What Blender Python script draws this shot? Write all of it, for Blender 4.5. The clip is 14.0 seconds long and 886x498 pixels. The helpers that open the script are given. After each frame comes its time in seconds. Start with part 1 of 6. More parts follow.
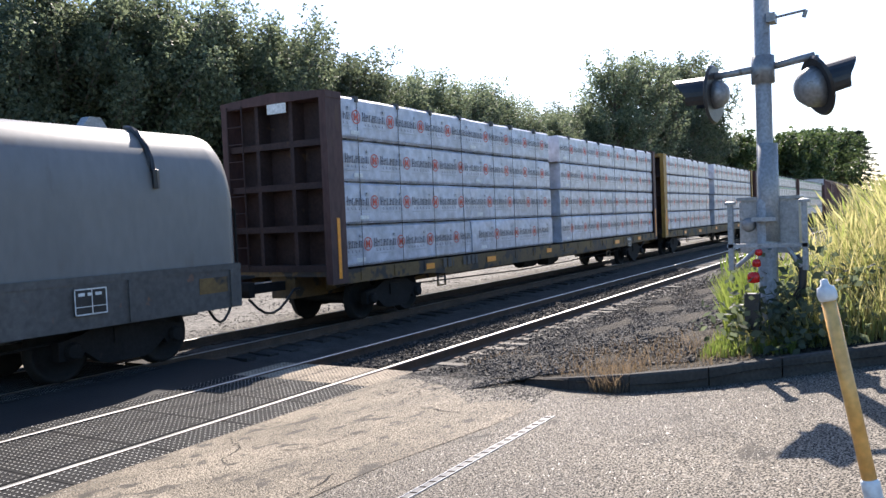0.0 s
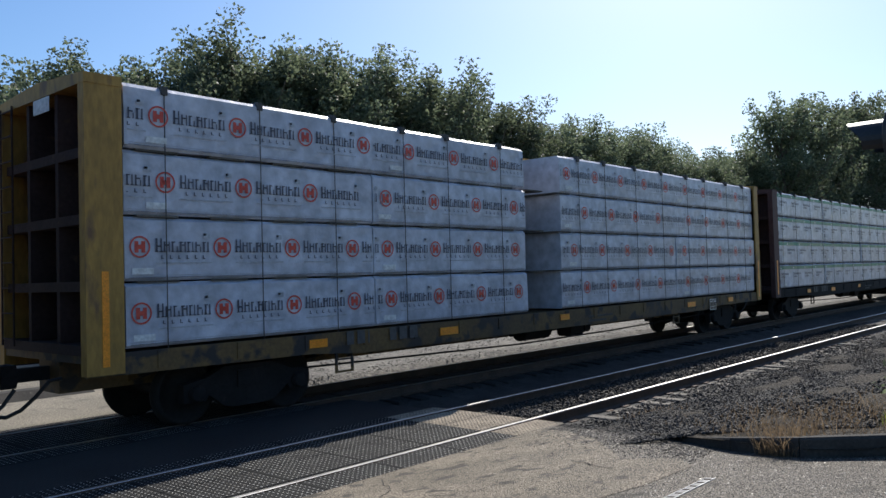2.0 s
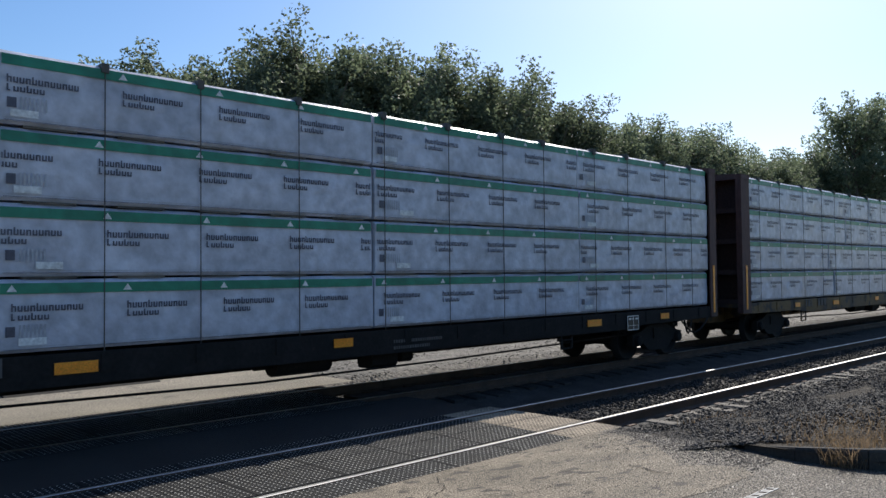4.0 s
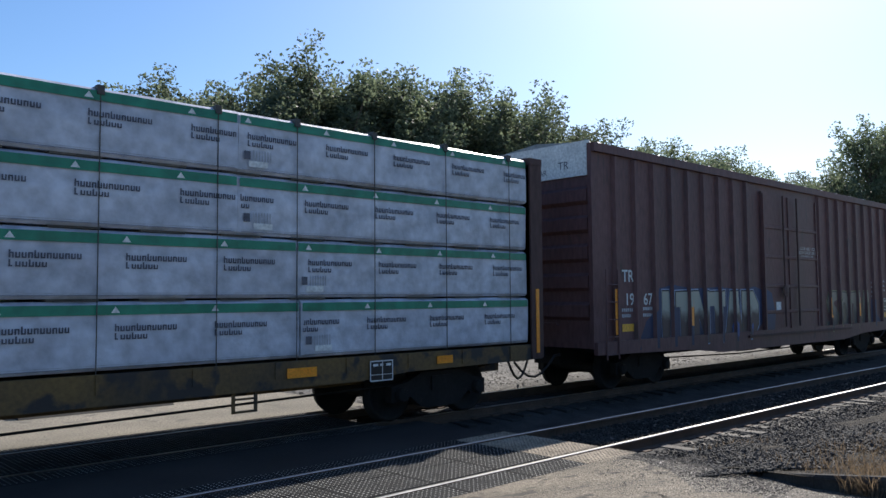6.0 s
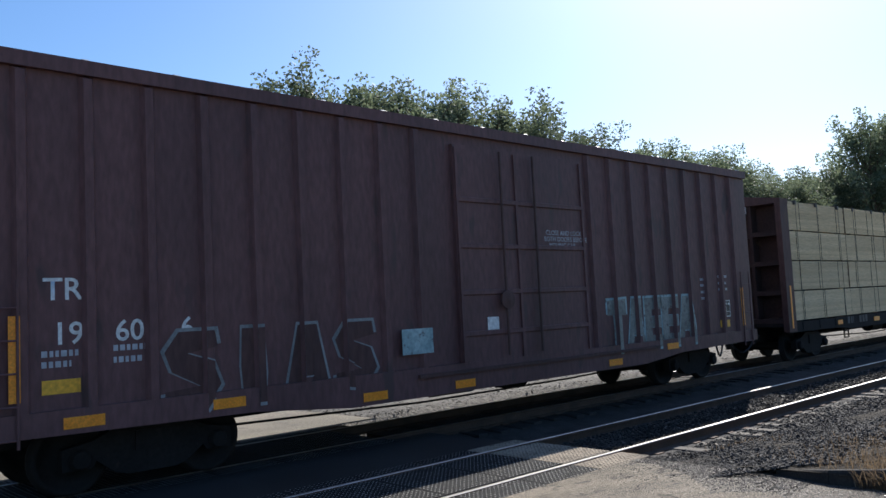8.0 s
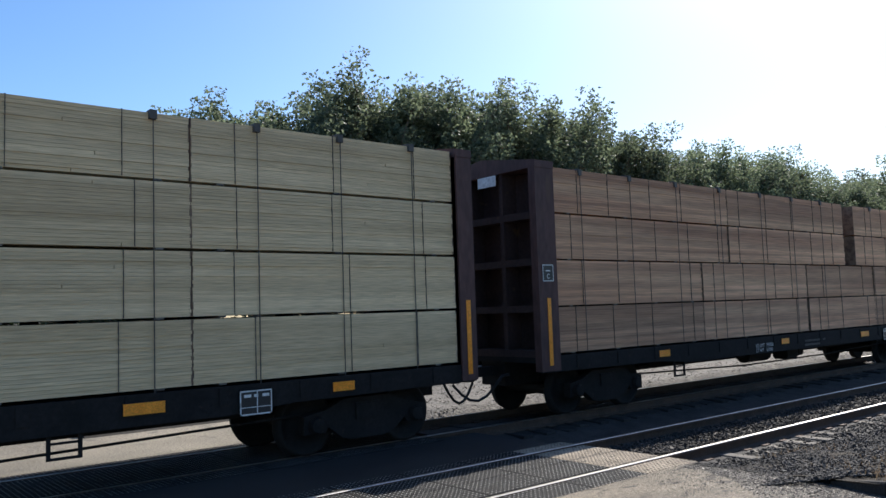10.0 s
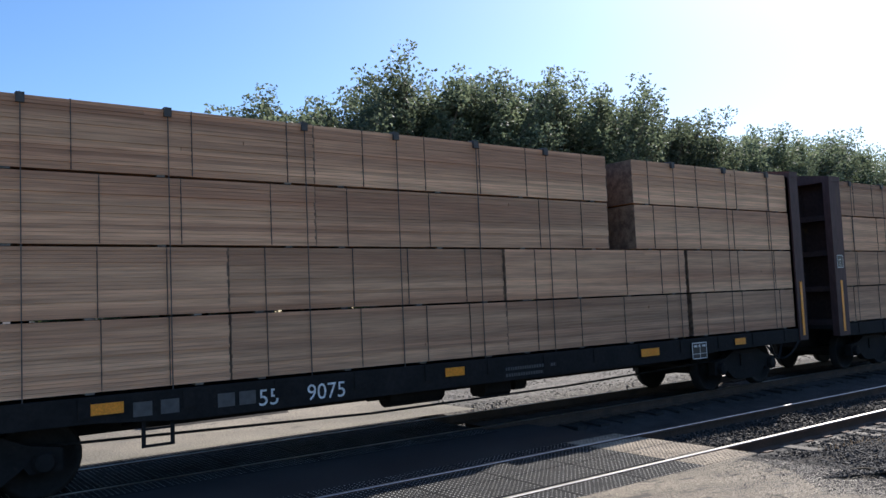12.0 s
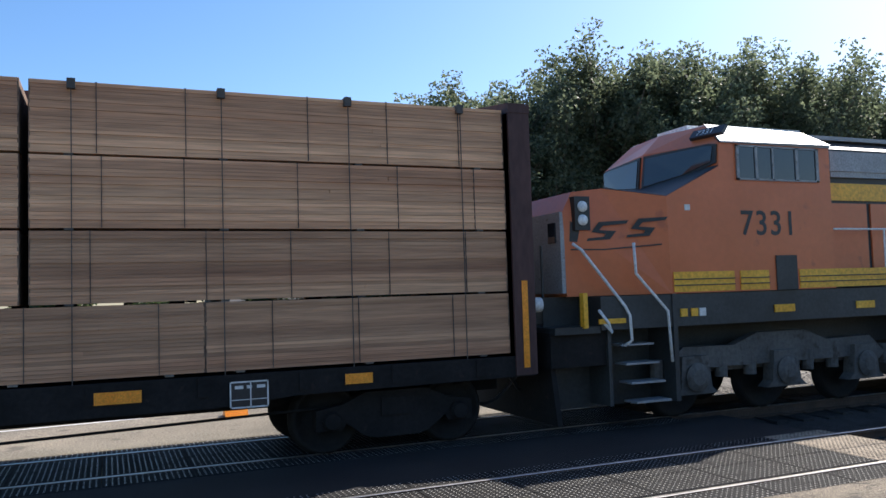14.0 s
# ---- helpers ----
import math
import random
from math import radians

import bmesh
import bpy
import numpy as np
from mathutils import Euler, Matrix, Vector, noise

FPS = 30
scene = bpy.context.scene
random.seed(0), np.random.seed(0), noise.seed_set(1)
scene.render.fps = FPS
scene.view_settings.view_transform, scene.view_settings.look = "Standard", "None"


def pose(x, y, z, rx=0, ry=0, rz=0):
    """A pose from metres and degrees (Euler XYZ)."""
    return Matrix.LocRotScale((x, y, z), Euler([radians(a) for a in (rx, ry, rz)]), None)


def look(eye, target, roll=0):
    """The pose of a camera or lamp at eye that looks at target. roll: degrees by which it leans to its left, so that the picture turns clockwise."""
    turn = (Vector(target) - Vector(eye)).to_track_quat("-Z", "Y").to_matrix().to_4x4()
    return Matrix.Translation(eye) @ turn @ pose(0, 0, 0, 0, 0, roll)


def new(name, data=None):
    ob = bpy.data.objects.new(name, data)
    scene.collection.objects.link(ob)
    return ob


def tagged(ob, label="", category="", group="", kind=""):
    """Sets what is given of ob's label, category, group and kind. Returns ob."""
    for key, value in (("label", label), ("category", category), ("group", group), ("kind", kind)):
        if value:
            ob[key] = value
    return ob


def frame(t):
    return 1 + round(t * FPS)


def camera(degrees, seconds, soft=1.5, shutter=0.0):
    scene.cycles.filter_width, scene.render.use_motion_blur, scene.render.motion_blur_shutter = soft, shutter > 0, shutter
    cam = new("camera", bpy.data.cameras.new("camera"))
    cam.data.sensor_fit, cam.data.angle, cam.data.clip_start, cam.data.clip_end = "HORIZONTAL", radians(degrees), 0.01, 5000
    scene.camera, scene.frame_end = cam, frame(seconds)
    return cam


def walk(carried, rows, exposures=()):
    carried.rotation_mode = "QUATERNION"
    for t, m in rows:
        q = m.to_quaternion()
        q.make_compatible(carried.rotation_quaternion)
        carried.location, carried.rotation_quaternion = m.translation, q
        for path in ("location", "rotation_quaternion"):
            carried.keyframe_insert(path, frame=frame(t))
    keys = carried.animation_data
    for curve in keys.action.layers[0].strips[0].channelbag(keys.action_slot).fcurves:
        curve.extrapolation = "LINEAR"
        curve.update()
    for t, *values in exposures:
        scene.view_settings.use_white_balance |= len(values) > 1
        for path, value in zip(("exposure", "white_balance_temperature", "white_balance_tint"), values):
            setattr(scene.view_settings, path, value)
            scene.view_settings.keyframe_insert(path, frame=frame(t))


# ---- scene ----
# The camera stands beside the crossing and turns by hand.
cam = camera(58.1, 14.0)
PATH = [
    (0, pose(0, 0, 2.05, 88.00, 2.40, -59.31)),
    (0.5, pose(0, 0, 2.05, 90.30, 2.83, -56.33)),
    (1, pose(0, 0, 2.05, 91.14, 1.86, -54.08)),
    (1.5, pose(0, 0, 2.05, 91.67, 1.60, -50.33)),
    (2, pose(0, 0, 2.05, 91.79, 1.59, -48.44)),
    (2.5, pose(0, 0, 2.05, 92.24, 1.57, -48.05)),
    (3, pose(0, 0, 2.05, 91.93, 1.27, -46.75)),
    (5.5, pose(0, 0, 2.05, 92.62, 0.11, -42.52)),
    (6, pose(0, 0, 2.05, 93.49, 0.46, -43.30)),
    (6.5, pose(0, 0, 2.05, 94.18, 1.76, -45.91)),
    (7, pose(0, 0, 2.05, 95.82, 1.01, -44.56)),
    (7.5, pose(0, 0, 2.05, 94.50, 2.18, -44.16)),
    (8, pose(0, 0, 2.05, 94.26, 2.86, -42.94)),
    (10.5, pose(0, 0, 2.05, 94.13, 2.02, -38.95)),
    (11, pose(0, 0, 2.05, 93.76, 2.46, -38.31)),
    (11.5, pose(0, 0, 2.05, 93.50, 2.51, -37.55)),
    (12, pose(0, 0, 2.05, 93.93, 2.48, -35.93)),
    (12.5, pose(0, 0, 2.05, 94.05, 1.95, -35.03)),
    (13, pose(0, 0, 2.05, 94.05, 1.47, -33.57)),
    (13.5, pose(0, 0, 2.05, 94.31, 2.10, -29.48)),
    (14, pose(0, 0, 2.05, 93.22, 1.76, -22.77)),
]
walk(cam, PATH, exposures=[(0, 1.42, 6350, 16), (0.6, 0.9, 6250, 14), (1.5, 0.38, 6050, 11), (3, 0.38, 6100, 11), (6.5, 0.55, 6000, 12), (7.5, 0.4, 5950, 12), (8, 0.58, 5950, 12), (10.5, 0.74, 6050, 12), (12.5, 0.8, 5980, 14), (14, 0.94, 6200, 14)])

# ---- light ----
SUN_AZ, SUN_EL = 66.5, 40.0
world = bpy.data.worlds.new("sky")
scene.world = world
world.use_nodes = True
wn = world.node_tree.nodes
sky = wn.new("ShaderNodeTexSky")
sky.sky_type = "NISHITA"
sky.sun_disc = False
sky.sun_elevation, sky.sun_rotation = radians(SUN_EL), radians(SUN_AZ)
sky.air_density, sky.dust_density, sky.ozone_density = 1.0, 0.85, 2.5
tone = wn.new("ShaderNodeHueSaturation")
tone.inputs["Saturation"].default_value = 1.22
world.node_tree.links.new(sky.outputs[0], tone.inputs["Color"])
world.node_tree.links.new(tone.outputs[0], wn["Background"].inputs[0])
wn["Background"].inputs[1].default_value = 0.1
sun_to = Vector((math.sin(radians(SUN_AZ)) * math.cos(radians(SUN_EL)), math.cos(radians(SUN_AZ)) * math.cos(radians(SUN_EL)), math.sin(radians(SUN_EL))))
sun = new("sun", bpy.data.lights.new("sun", "SUN"))
sun.data.energy, sun.data.angle, sun.data.color = 4.6, radians(0.53), (1.0, 0.92, 0.79)
sun.matrix_world = look(sun_to * 80, (0, 0, 0))

# ---- materials ----
def shader(name):
    m = bpy.data.materials.new(name)
    m.use_nodes = True
    return m, m.node_tree.nodes, m.node_tree.links, m.node_tree.nodes["Principled BSDF"]


def surf(name, a, b, rough=0.6, metal=0.0, scale=2.0, fine=35.0, bump=0.15, stretch=(1, 1, 1), island=0.0, spot=None, spot_at=0.6, dist=0.01, grit=(0.78, 1.2), gloss=0.5, sharp=0.2):
    """Two colours mixed by a coarse noise, with fine grain, relief and, if given, spots of a third colour."""
    m, n, l, p = shader(name)
    co = n.new("ShaderNodeTexCoord")
    mp = n.new("ShaderNodeMapping")
    mp.inputs["Scale"].default_value = stretch
    l.new(co.outputs["Object"], mp.inputs[0])
    big, small = n.new("ShaderNodeTexNoise"), n.new("ShaderNodeTexNoise")
    big.inputs["Scale"].default_value, big.inputs["Detail"].default_value = scale, 5
    small.inputs["Scale"].default_value, small.inputs["Detail"].default_value = fine, 3
    l.new(mp.outputs[0], big.inputs[0]), l.new(mp.outputs[0], small.inputs[0])
    ramp = n.new("ShaderNodeValToRGB")
    ramp.color_ramp.elements[0].position, ramp.color_ramp.elements[1].position = 0.35, 0.65
    ramp.color_ramp.elements[0].color, ramp.color_ramp.elements[1].color = (*a, 1), (*b, 1)
    l.new(big.outputs[0], ramp.inputs[0])
    col = ramp.outputs[0]
    grain = n.new("ShaderNodeMapRange")
    grain.inputs[1].default_value, grain.inputs[2].default_value = 0.5 - sharp, 0.5 + sharp
    grain.inputs[3].default_value, grain.inputs[4].default_value = grit
    p.inputs["Specular IOR Level"].default_value = gloss
    l.new(small.outputs[0], grain.inputs[0])
    mul = n.new("ShaderNodeMix")
    mul.data_type, mul.blend_type = "RGBA", "MULTIPLY"
    mul.inputs[0].default_value = 1
    l.new(col, mul.inputs[6]), l.new(grain.outputs[0], mul.inputs[7])
    col = mul.outputs[2]
    if island:
        geo, obi = n.new("ShaderNodeNewGeometry"), n.new("ShaderNodeObjectInfo")
        add = n.new("ShaderNodeMath")
        add.operation = "ADD"
        l.new(geo.outputs["Random Per Island"], add.inputs[0]), l.new(obi.outputs["Random"], add.inputs[1])
        mr = n.new("ShaderNodeMapRange")
        mr.inputs[2].default_value = 2.0
        mr.inputs[3].default_value, mr.inputs[4].default_value = 1 - island, 1 + island
        l.new(add.outputs[0], mr.inputs[0])
        mul2 = n.new("ShaderNodeMix")
        mul2.data_type, mul2.blend_type = "RGBA", "MULTIPLY"
        mul2.inputs[0].default_value = 1
        l.new(col, mul2.inputs[6]), l.new(mr.outputs[0], mul2.inputs[7])
        col = mul2.outputs[2]
    if spot:
        sp = n.new("ShaderNodeTexNoise")
        sp.inputs["Scale"].default_value, sp.inputs["Detail"].default_value = scale * 3.7, 6
        l.new(mp.outputs[0], sp.inputs[0])
        st = n.new("ShaderNodeMapRange")
        st.inputs[1].default_value, st.inputs[2].default_value = spot_at, spot_at + 0.08
        l.new(sp.outputs[0], st.inputs[0])
        mx = n.new("ShaderNodeMix")
        mx.data_type = "RGBA"
        mx.inputs[7].default_value = (*spot, 1)
        l.new(st.outputs[0], mx.inputs[0]), l.new(col, mx.inputs[6])
        col = mx.outputs[2]
    l.new(col, p.inputs["Base Color"])
    rr = n.new("ShaderNodeMapRange")
    rr.inputs[3].default_value, rr.inputs[4].default_value = max(0.05, rough - 0.12), min(1, rough + 0.12)
    l.new(big.outputs[0], rr.inputs[0]), l.new(rr.outputs[0], p.inputs["Roughness"])
    p.inputs["Metallic"].default_value = metal
    bp = n.new("ShaderNodeBump")
    bp.inputs["Strength"].default_value, bp.inputs["Distance"].default_value = bump, dist
    l.new(small.outputs[0], bp.inputs["Height"]), l.new(bp.outputs[0], p.inputs["Normal"])
    return m


def leafy(name, a, b, through_light=0.45):
    m, n, l, p = shader(name)
    geo, obi = n.new("ShaderNodeNewGeometry"), n.new("ShaderNodeObjectInfo")
    ramp = n.new("ShaderNodeValToRGB")
    ramp.color_ramp.elements[0].color, ramp.color_ramp.elements[1].color = (*a, 1), (*b, 1)
    l.new(geo.outputs["Random Per Island"], ramp.inputs[0])
    hs = n.new("ShaderNodeHueSaturation")
    mr = n.new("ShaderNodeMapRange")
    mr.inputs[3].default_value, mr.inputs[4].default_value = 0.75, 1.25
    l.new(obi.outputs["Random"], mr.inputs[0]), l.new(mr.outputs[0], hs.inputs["Value"]), l.new(ramp.outputs[0], hs.inputs["Color"])
    l.new(hs.outputs[0], p.inputs["Base Color"])
    p.inputs["Roughness"].default_value = 0.55
    tr, mix = n.new("ShaderNodeBsdfTranslucent"), n.new("ShaderNodeMixShader")
    l.new(hs.outputs[0], tr.inputs[0])
    mix.inputs[0].default_value = through_light
    l.new(p.outputs[0], mix.inputs[1]), l.new(tr.outputs[0], mix.inputs[2]), l.new(mix.outputs[0], n["Material Output"].inputs[0])
    return m


ASPHALT = surf("asphalt", (0.06, 0.052, 0.042), (0.088, 0.077, 0.061), 0.75, scale=0.7, fine=80, bump=1.0, spot=(0.06, 0.053, 0.043), spot_at=0.62, dist=0.014, grit=(0.03, 3.4), gloss=0.15, sharp=0.085)
PATCH = surf("worn_concrete", (0.115, 0.097, 0.072), (0.185, 0.157, 0.118), 0.75, scale=1.1, fine=75, bump=1.0, spot=(0.07, 0.062, 0.05), spot_at=0.56, dist=0.014, grit=(0.2, 2.2), gloss=0.15, sharp=0.1)
FARROAD = surf("far_road", (0.16, 0.145, 0.115), (0.24, 0.215, 0.17), 0.85, scale=0.5, fine=30, bump=0.7, spot=(0.13, 0.12, 0.1), spot_at=0.6, grit=(0.5, 1.5), dist=0.02, gloss=0.2)
GRAVEL = surf("gravel", (0.07, 0.065, 0.057), (0.14, 0.13, 0.113), 0.9, scale=1.2, fine=22, bump=1.0, spot=(0.2, 0.185, 0.16), spot_at=0.58, dist=0.04, grit=(0.4, 1.7))
BALLAST = surf("ballast", (0.028, 0.026, 0.024), (0.075, 0.068, 0.06), 0.8, scale=2.5, fine=28, bump=0.6, island=0.75, dist=0.02, gloss=0.3)
# Oil-stained stone; also a dark colour for shade under the train.
OILED_SHADED = surf("oily_shaded_ballast", (0.026, 0.024, 0.022), (0.055, 0.05, 0.045), 0.85, scale=2.5, fine=28, bump=1.0, island=0.5, dist=0.03, gloss=0.2)
DIRT = surf("dirt", (0.024, 0.021, 0.017), (0.052, 0.045, 0.036), 0.95, scale=2.3, fine=32, bump=1.0, spot=(0.085, 0.075, 0.06), spot_at=0.64, dist=0.04, grit=(0.3, 2.2), gloss=0.1, sharp=0.12)
EARTH = surf("rough_ground", (0.19, 0.17, 0.11), (0.27, 0.245, 0.165), 0.95, scale=0.2, fine=6, bump=0.8, spot=(0.12, 0.15, 0.06), spot_at=0.56)
CONCRETE = surf("kerb_concrete", (0.036, 0.034, 0.031), (0.062, 0.058, 0.052), 0.92, scale=2, fine=40, bump=0.5, spot=(0.09, 0.083, 0.072), spot_at=0.66, gloss=0.2)
RUBBER = surf("crossing_rubber", (0.014, 0.014, 0.0145), (0.026, 0.026, 0.025), 0.85, scale=1.5, fine=30, bump=0.3, spot=(0.05, 0.046, 0.04), spot_at=0.7, gloss=0.12)
# Stud tops: the sun's glints are put into a pale colour.
STUD_GLINT = surf("glinting_stud", (0.34, 0.325, 0.3), (0.55, 0.53, 0.48), 0.3, scale=3, fine=60, bump=0.1)
# Asphalt with the train's shadow put into a darker base colour.
SHADEPAVE = surf("shaded_asphalt", (0.015, 0.015, 0.016), (0.028, 0.027, 0.026), 0.8, scale=0.8, fine=60, bump=0.6, dist=0.012, gloss=0.25)
DUSTY = surf("dusty_rubber", (0.25, 0.205, 0.15), (0.36, 0.3, 0.225), 0.85, scale=2, fine=30, bump=0.6, spot=(0.1, 0.085, 0.065), spot_at=0.6, gloss=0.15, grit=(0.5, 1.4))
RAILHEAD = surf("polished_rail", (0.52, 0.5, 0.47), (0.64, 0.62, 0.58), 0.36, 1.0, scale=3, fine=60, bump=0.04, stretch=(0.2, 1, 1))
RUST = surf("rusty_rail", (0.07, 0.045, 0.03), (0.12, 0.075, 0.05), 0.85, 0.2, scale=3, fine=40, bump=0.4)
TIMBER = surf("old_tie", (0.06, 0.053, 0.045), (0.16, 0.14, 0.115), 0.9, scale=2, fine=30, bump=0.7, stretch=(1, 0.25, 1), island=0.4)
GALV = surf("galvanised", (0.2, 0.205, 0.21), (0.29, 0.295, 0.3), 0.5, 0.5, scale=4, fine=30, bump=0.08, spot=(0.13, 0.12, 0.11), spot_at=0.64)
SILVER = surf("silver_paint", (0.26, 0.265, 0.27), (0.34, 0.345, 0.35), 0.55, 0.3, scale=3, fine=40, bump=0.1, spot=(0.16, 0.13, 0.105), spot_at=0.66)
BLACK = surf("black_paint", (0.012, 0.012, 0.013), (0.025, 0.025, 0.026), 0.45, scale=3, fine=40, bump=0.1)
GRIME = surf("grimy_steel", (0.01, 0.0095, 0.009), (0.02, 0.018, 0.017), 0.85, 0.0, scale=2.2, fine=20, bump=0.4, spot=(0.034, 0.024, 0.019), spot_at=0.66, gloss=0.25)
WHEEL = surf("wheel_steel", (0.01, 0.0095, 0.009), (0.02, 0.018, 0.016), 0.75, 0.0, scale=3, fine=20, bump=0.2, gloss=0.25)
BROWN = surf("oxide_brown", (0.1, 0.048, 0.047), (0.145, 0.07, 0.067), 0.6, scale=0.8, fine=14, bump=0.2, stretch=(1, 1, 0.3), spot=(0.082, 0.049, 0.047), spot_at=0.62, gloss=0.35)
DBROWN = surf("dark_brown", (0.066, 0.034, 0.031), (0.1, 0.05, 0.044), 0.7, scale=0.8, fine=14, bump=0.2, stretch=(1, 1, 0.3), spot=(0.09, 0.05, 0.036), spot_at=0.66, gloss=0.35)
# Darker brown with the bulkhead recess's shade put into its colour.
SHADED_BROWN = surf("shaded_brown", (0.03, 0.019, 0.018), (0.055, 0.033, 0.03), 0.8, scale=1.2, fine=16, bump=0.25, spot=(0.075, 0.045, 0.028), spot_at=0.64, gloss=0.3)
YELLOW = surf("car_yellow", (0.3, 0.165, 0.03), (0.4, 0.225, 0.045), 0.6, scale=0.9, fine=16, bump=0.2, stretch=(1, 1, 0.35), spot=(0.16, 0.085, 0.035), spot_at=0.6)
OCHRE = surf("dirty_ochre", (0.07, 0.045, 0.022), (0.17, 0.1, 0.03), 0.7, scale=0.7, fine=16, bump=0.25, spot=(0.035, 0.028, 0.024), spot_at=0.5)
REFLECT = surf("reflector_yellow", (0.82, 0.26, 0.01), (0.9, 0.32, 0.02), 0.4, scale=5, fine=50, bump=0.05)
WHITE = surf("white_paint", (0.62, 0.62, 0.6), (0.74, 0.74, 0.72), 0.55, scale=2, fine=20, bump=0.1, spot=(0.4, 0.37, 0.33), spot_at=0.66)
WRAP = surf("white_wrap", (0.43, 0.44, 0.5), (0.54, 0.55, 0.61), 0.38, scale=1.4, fine=5, bump=0.5, dist=0.03, island=0.06)
GREEN = surf("green_print", (0.015, 0.17, 0.1), (0.025, 0.22, 0.13), 0.42, scale=2, fine=5, bump=0.4, dist=0.02)
INK = surf("dark_print", (0.06, 0.06, 0.085), (0.11, 0.11, 0.14), 0.5, scale=4, fine=12, bump=0.1)
PALEINK = surf("grey_print", (0.36, 0.37, 0.4), (0.46, 0.47, 0.5), 0.45, scale=4, fine=12, bump=0.1)
REDINK = surf("red_print", (0.52, 0.05, 0.03), (0.62, 0.08, 0.05), 0.45, scale=4, fine=12, bump=0.1)
LUMBER = surf("sawn_lumber", (0.44, 0.218, 0.117), (0.67, 0.39, 0.222), 0.75, scale=1.0, fine=14, bump=0.2, stretch=(0.12, 1, 3), island=0.42, grit=(0.78, 1.18))
LUMBER2 = surf("pale_lumber", (0.55, 0.4, 0.22), (0.68, 0.52, 0.31), 0.75, scale=1.3, fine=30, bump=0.3, stretch=(0.12, 1, 3), island=0.2)
ENDWOOD = surf("lumber_ends", (0.1, 0.06, 0.04), (0.22, 0.145, 0.095), 0.8, scale=9, fine=30, bump=0.3, island=0.3)
STRAP = surf("strap_dark", (0.045, 0.04, 0.036), (0.08, 0.07, 0.06), 0.6, scale=4, fine=20, bump=0.1)
GREYCAR = surf("hood_grey", (0.135, 0.135, 0.133), (0.17, 0.167, 0.16), 0.5, scale=0.7, fine=9, bump=0.05, stretch=(1, 1, 0.4), spot=(0.125, 0.116, 0.106), spot_at=0.64, grit=(0.93, 1.06))
GREYDK = surf("sill_grey", (0.065, 0.06, 0.056), (0.1, 0.093, 0.086), 0.7, scale=0.9, fine=12, bump=0.2, spot=(0.2, 0.09, 0.05), spot_at=0.66)
ORANGE = surf("loco_orange", (0.56, 0.135, 0.04), (0.64, 0.165, 0.055), 0.38, scale=0.8, fine=9, bump=0.04, spot=(0.46, 0.115, 0.045), spot_at=0.66, grit=(0.93, 1.06), sharp=0.3)
LYELLOW = surf("loco_yellow", (0.74, 0.36, 0.02), (0.82, 0.43, 0.035), 0.45, scale=1.5, fine=20, bump=0.08)
LOCOBLK = surf("loco_black", (0.022, 0.024, 0.024), (0.045, 0.047, 0.045), 0.55, scale=1.5, fine=20, bump=0.15)
TRUCKGREY = surf("truck_grey", (0.07, 0.066, 0.06), (0.12, 0.113, 0.102), 0.8, scale=1.5, fine=18, bump=0.3, spot=(0.055, 0.048, 0.04), spot_at=0.58)
REDLENS = surf("red_lens", (0.5, 0.01, 0.008), (0.62, 0.02, 0.015), 0.2, scale=6, fine=30, bump=0.05)
BOLLARD = surf("bollard_yellow", (0.68, 0.35, 0.09), (0.78, 0.45, 0.14), 0.35, scale=4, fine=20, bump=0.1, spot=(0.4, 0.2, 0.06), spot_at=0.68)
BLUEP = surf("blue_spray", (0.035, 0.06, 0.2), (0.07, 0.12, 0.32), 0.6, scale=3, fine=20, bump=0.1, spot=(0.1, 0.07, 0.1), spot_at=0.6)
PALEP = surf("pale_spray", (0.17, 0.175, 0.155), (0.28, 0.285, 0.25), 0.6, scale=2.4, fine=20, bump=0.1, spot=(0.13, 0.11, 0.1), spot_at=0.58)
PALEBLUE = surf("pale_blue_spray", (0.24, 0.3, 0.46), (0.36, 0.42, 0.58), 0.6, scale=3, fine=20, bump=0.1)
DKOLIVE = surf("dark_olive_spray", (0.065, 0.055, 0.045), (0.11, 0.09, 0.065), 0.6, scale=3, fine=20, bump=0.1)
TEALP = surf("teal_spray", (0.22, 0.33, 0.34), (0.36, 0.47, 0.47), 0.6, scale=3, fine=20, bump=0.1, spot=(0.1, 0.09, 0.09), spot_at=0.6)
OLIVEP = surf("olive_spray", (0.22, 0.2, 0.09), (0.32, 0.29, 0.15), 0.6, scale=3, fine=20, bump=0.1)
BARK = surf("bark", (0.1, 0.08, 0.06), (0.18, 0.155, 0.125), 0.9, scale=4, fine=20, bump=0.6, stretch=(1, 1, 0.3))
LEAF = leafy("poplar_leaves", (0.075, 0.1, 0.058), (0.2, 0.235, 0.14), 0.6)
LEAF2 = leafy("dark_leaves", (0.035, 0.06, 0.02), (0.12, 0.16, 0.06), 0.5)
NEEDLE = leafy("needles", (0.012, 0.025, 0.012), (0.035, 0.055, 0.025), 0.2)
GRASS = leafy("tall_grass", (0.2, 0.24, 0.06), (0.5, 0.43, 0.2), 0.6)
GREENGRASS = leafy("green_grass", (0.15, 0.22, 0.04), (0.3, 0.35, 0.085), 0.55)
DRYGRASS = leafy("dry_grass", (0.14, 0.1, 0.055), (0.36, 0.26, 0.16), 0.45)


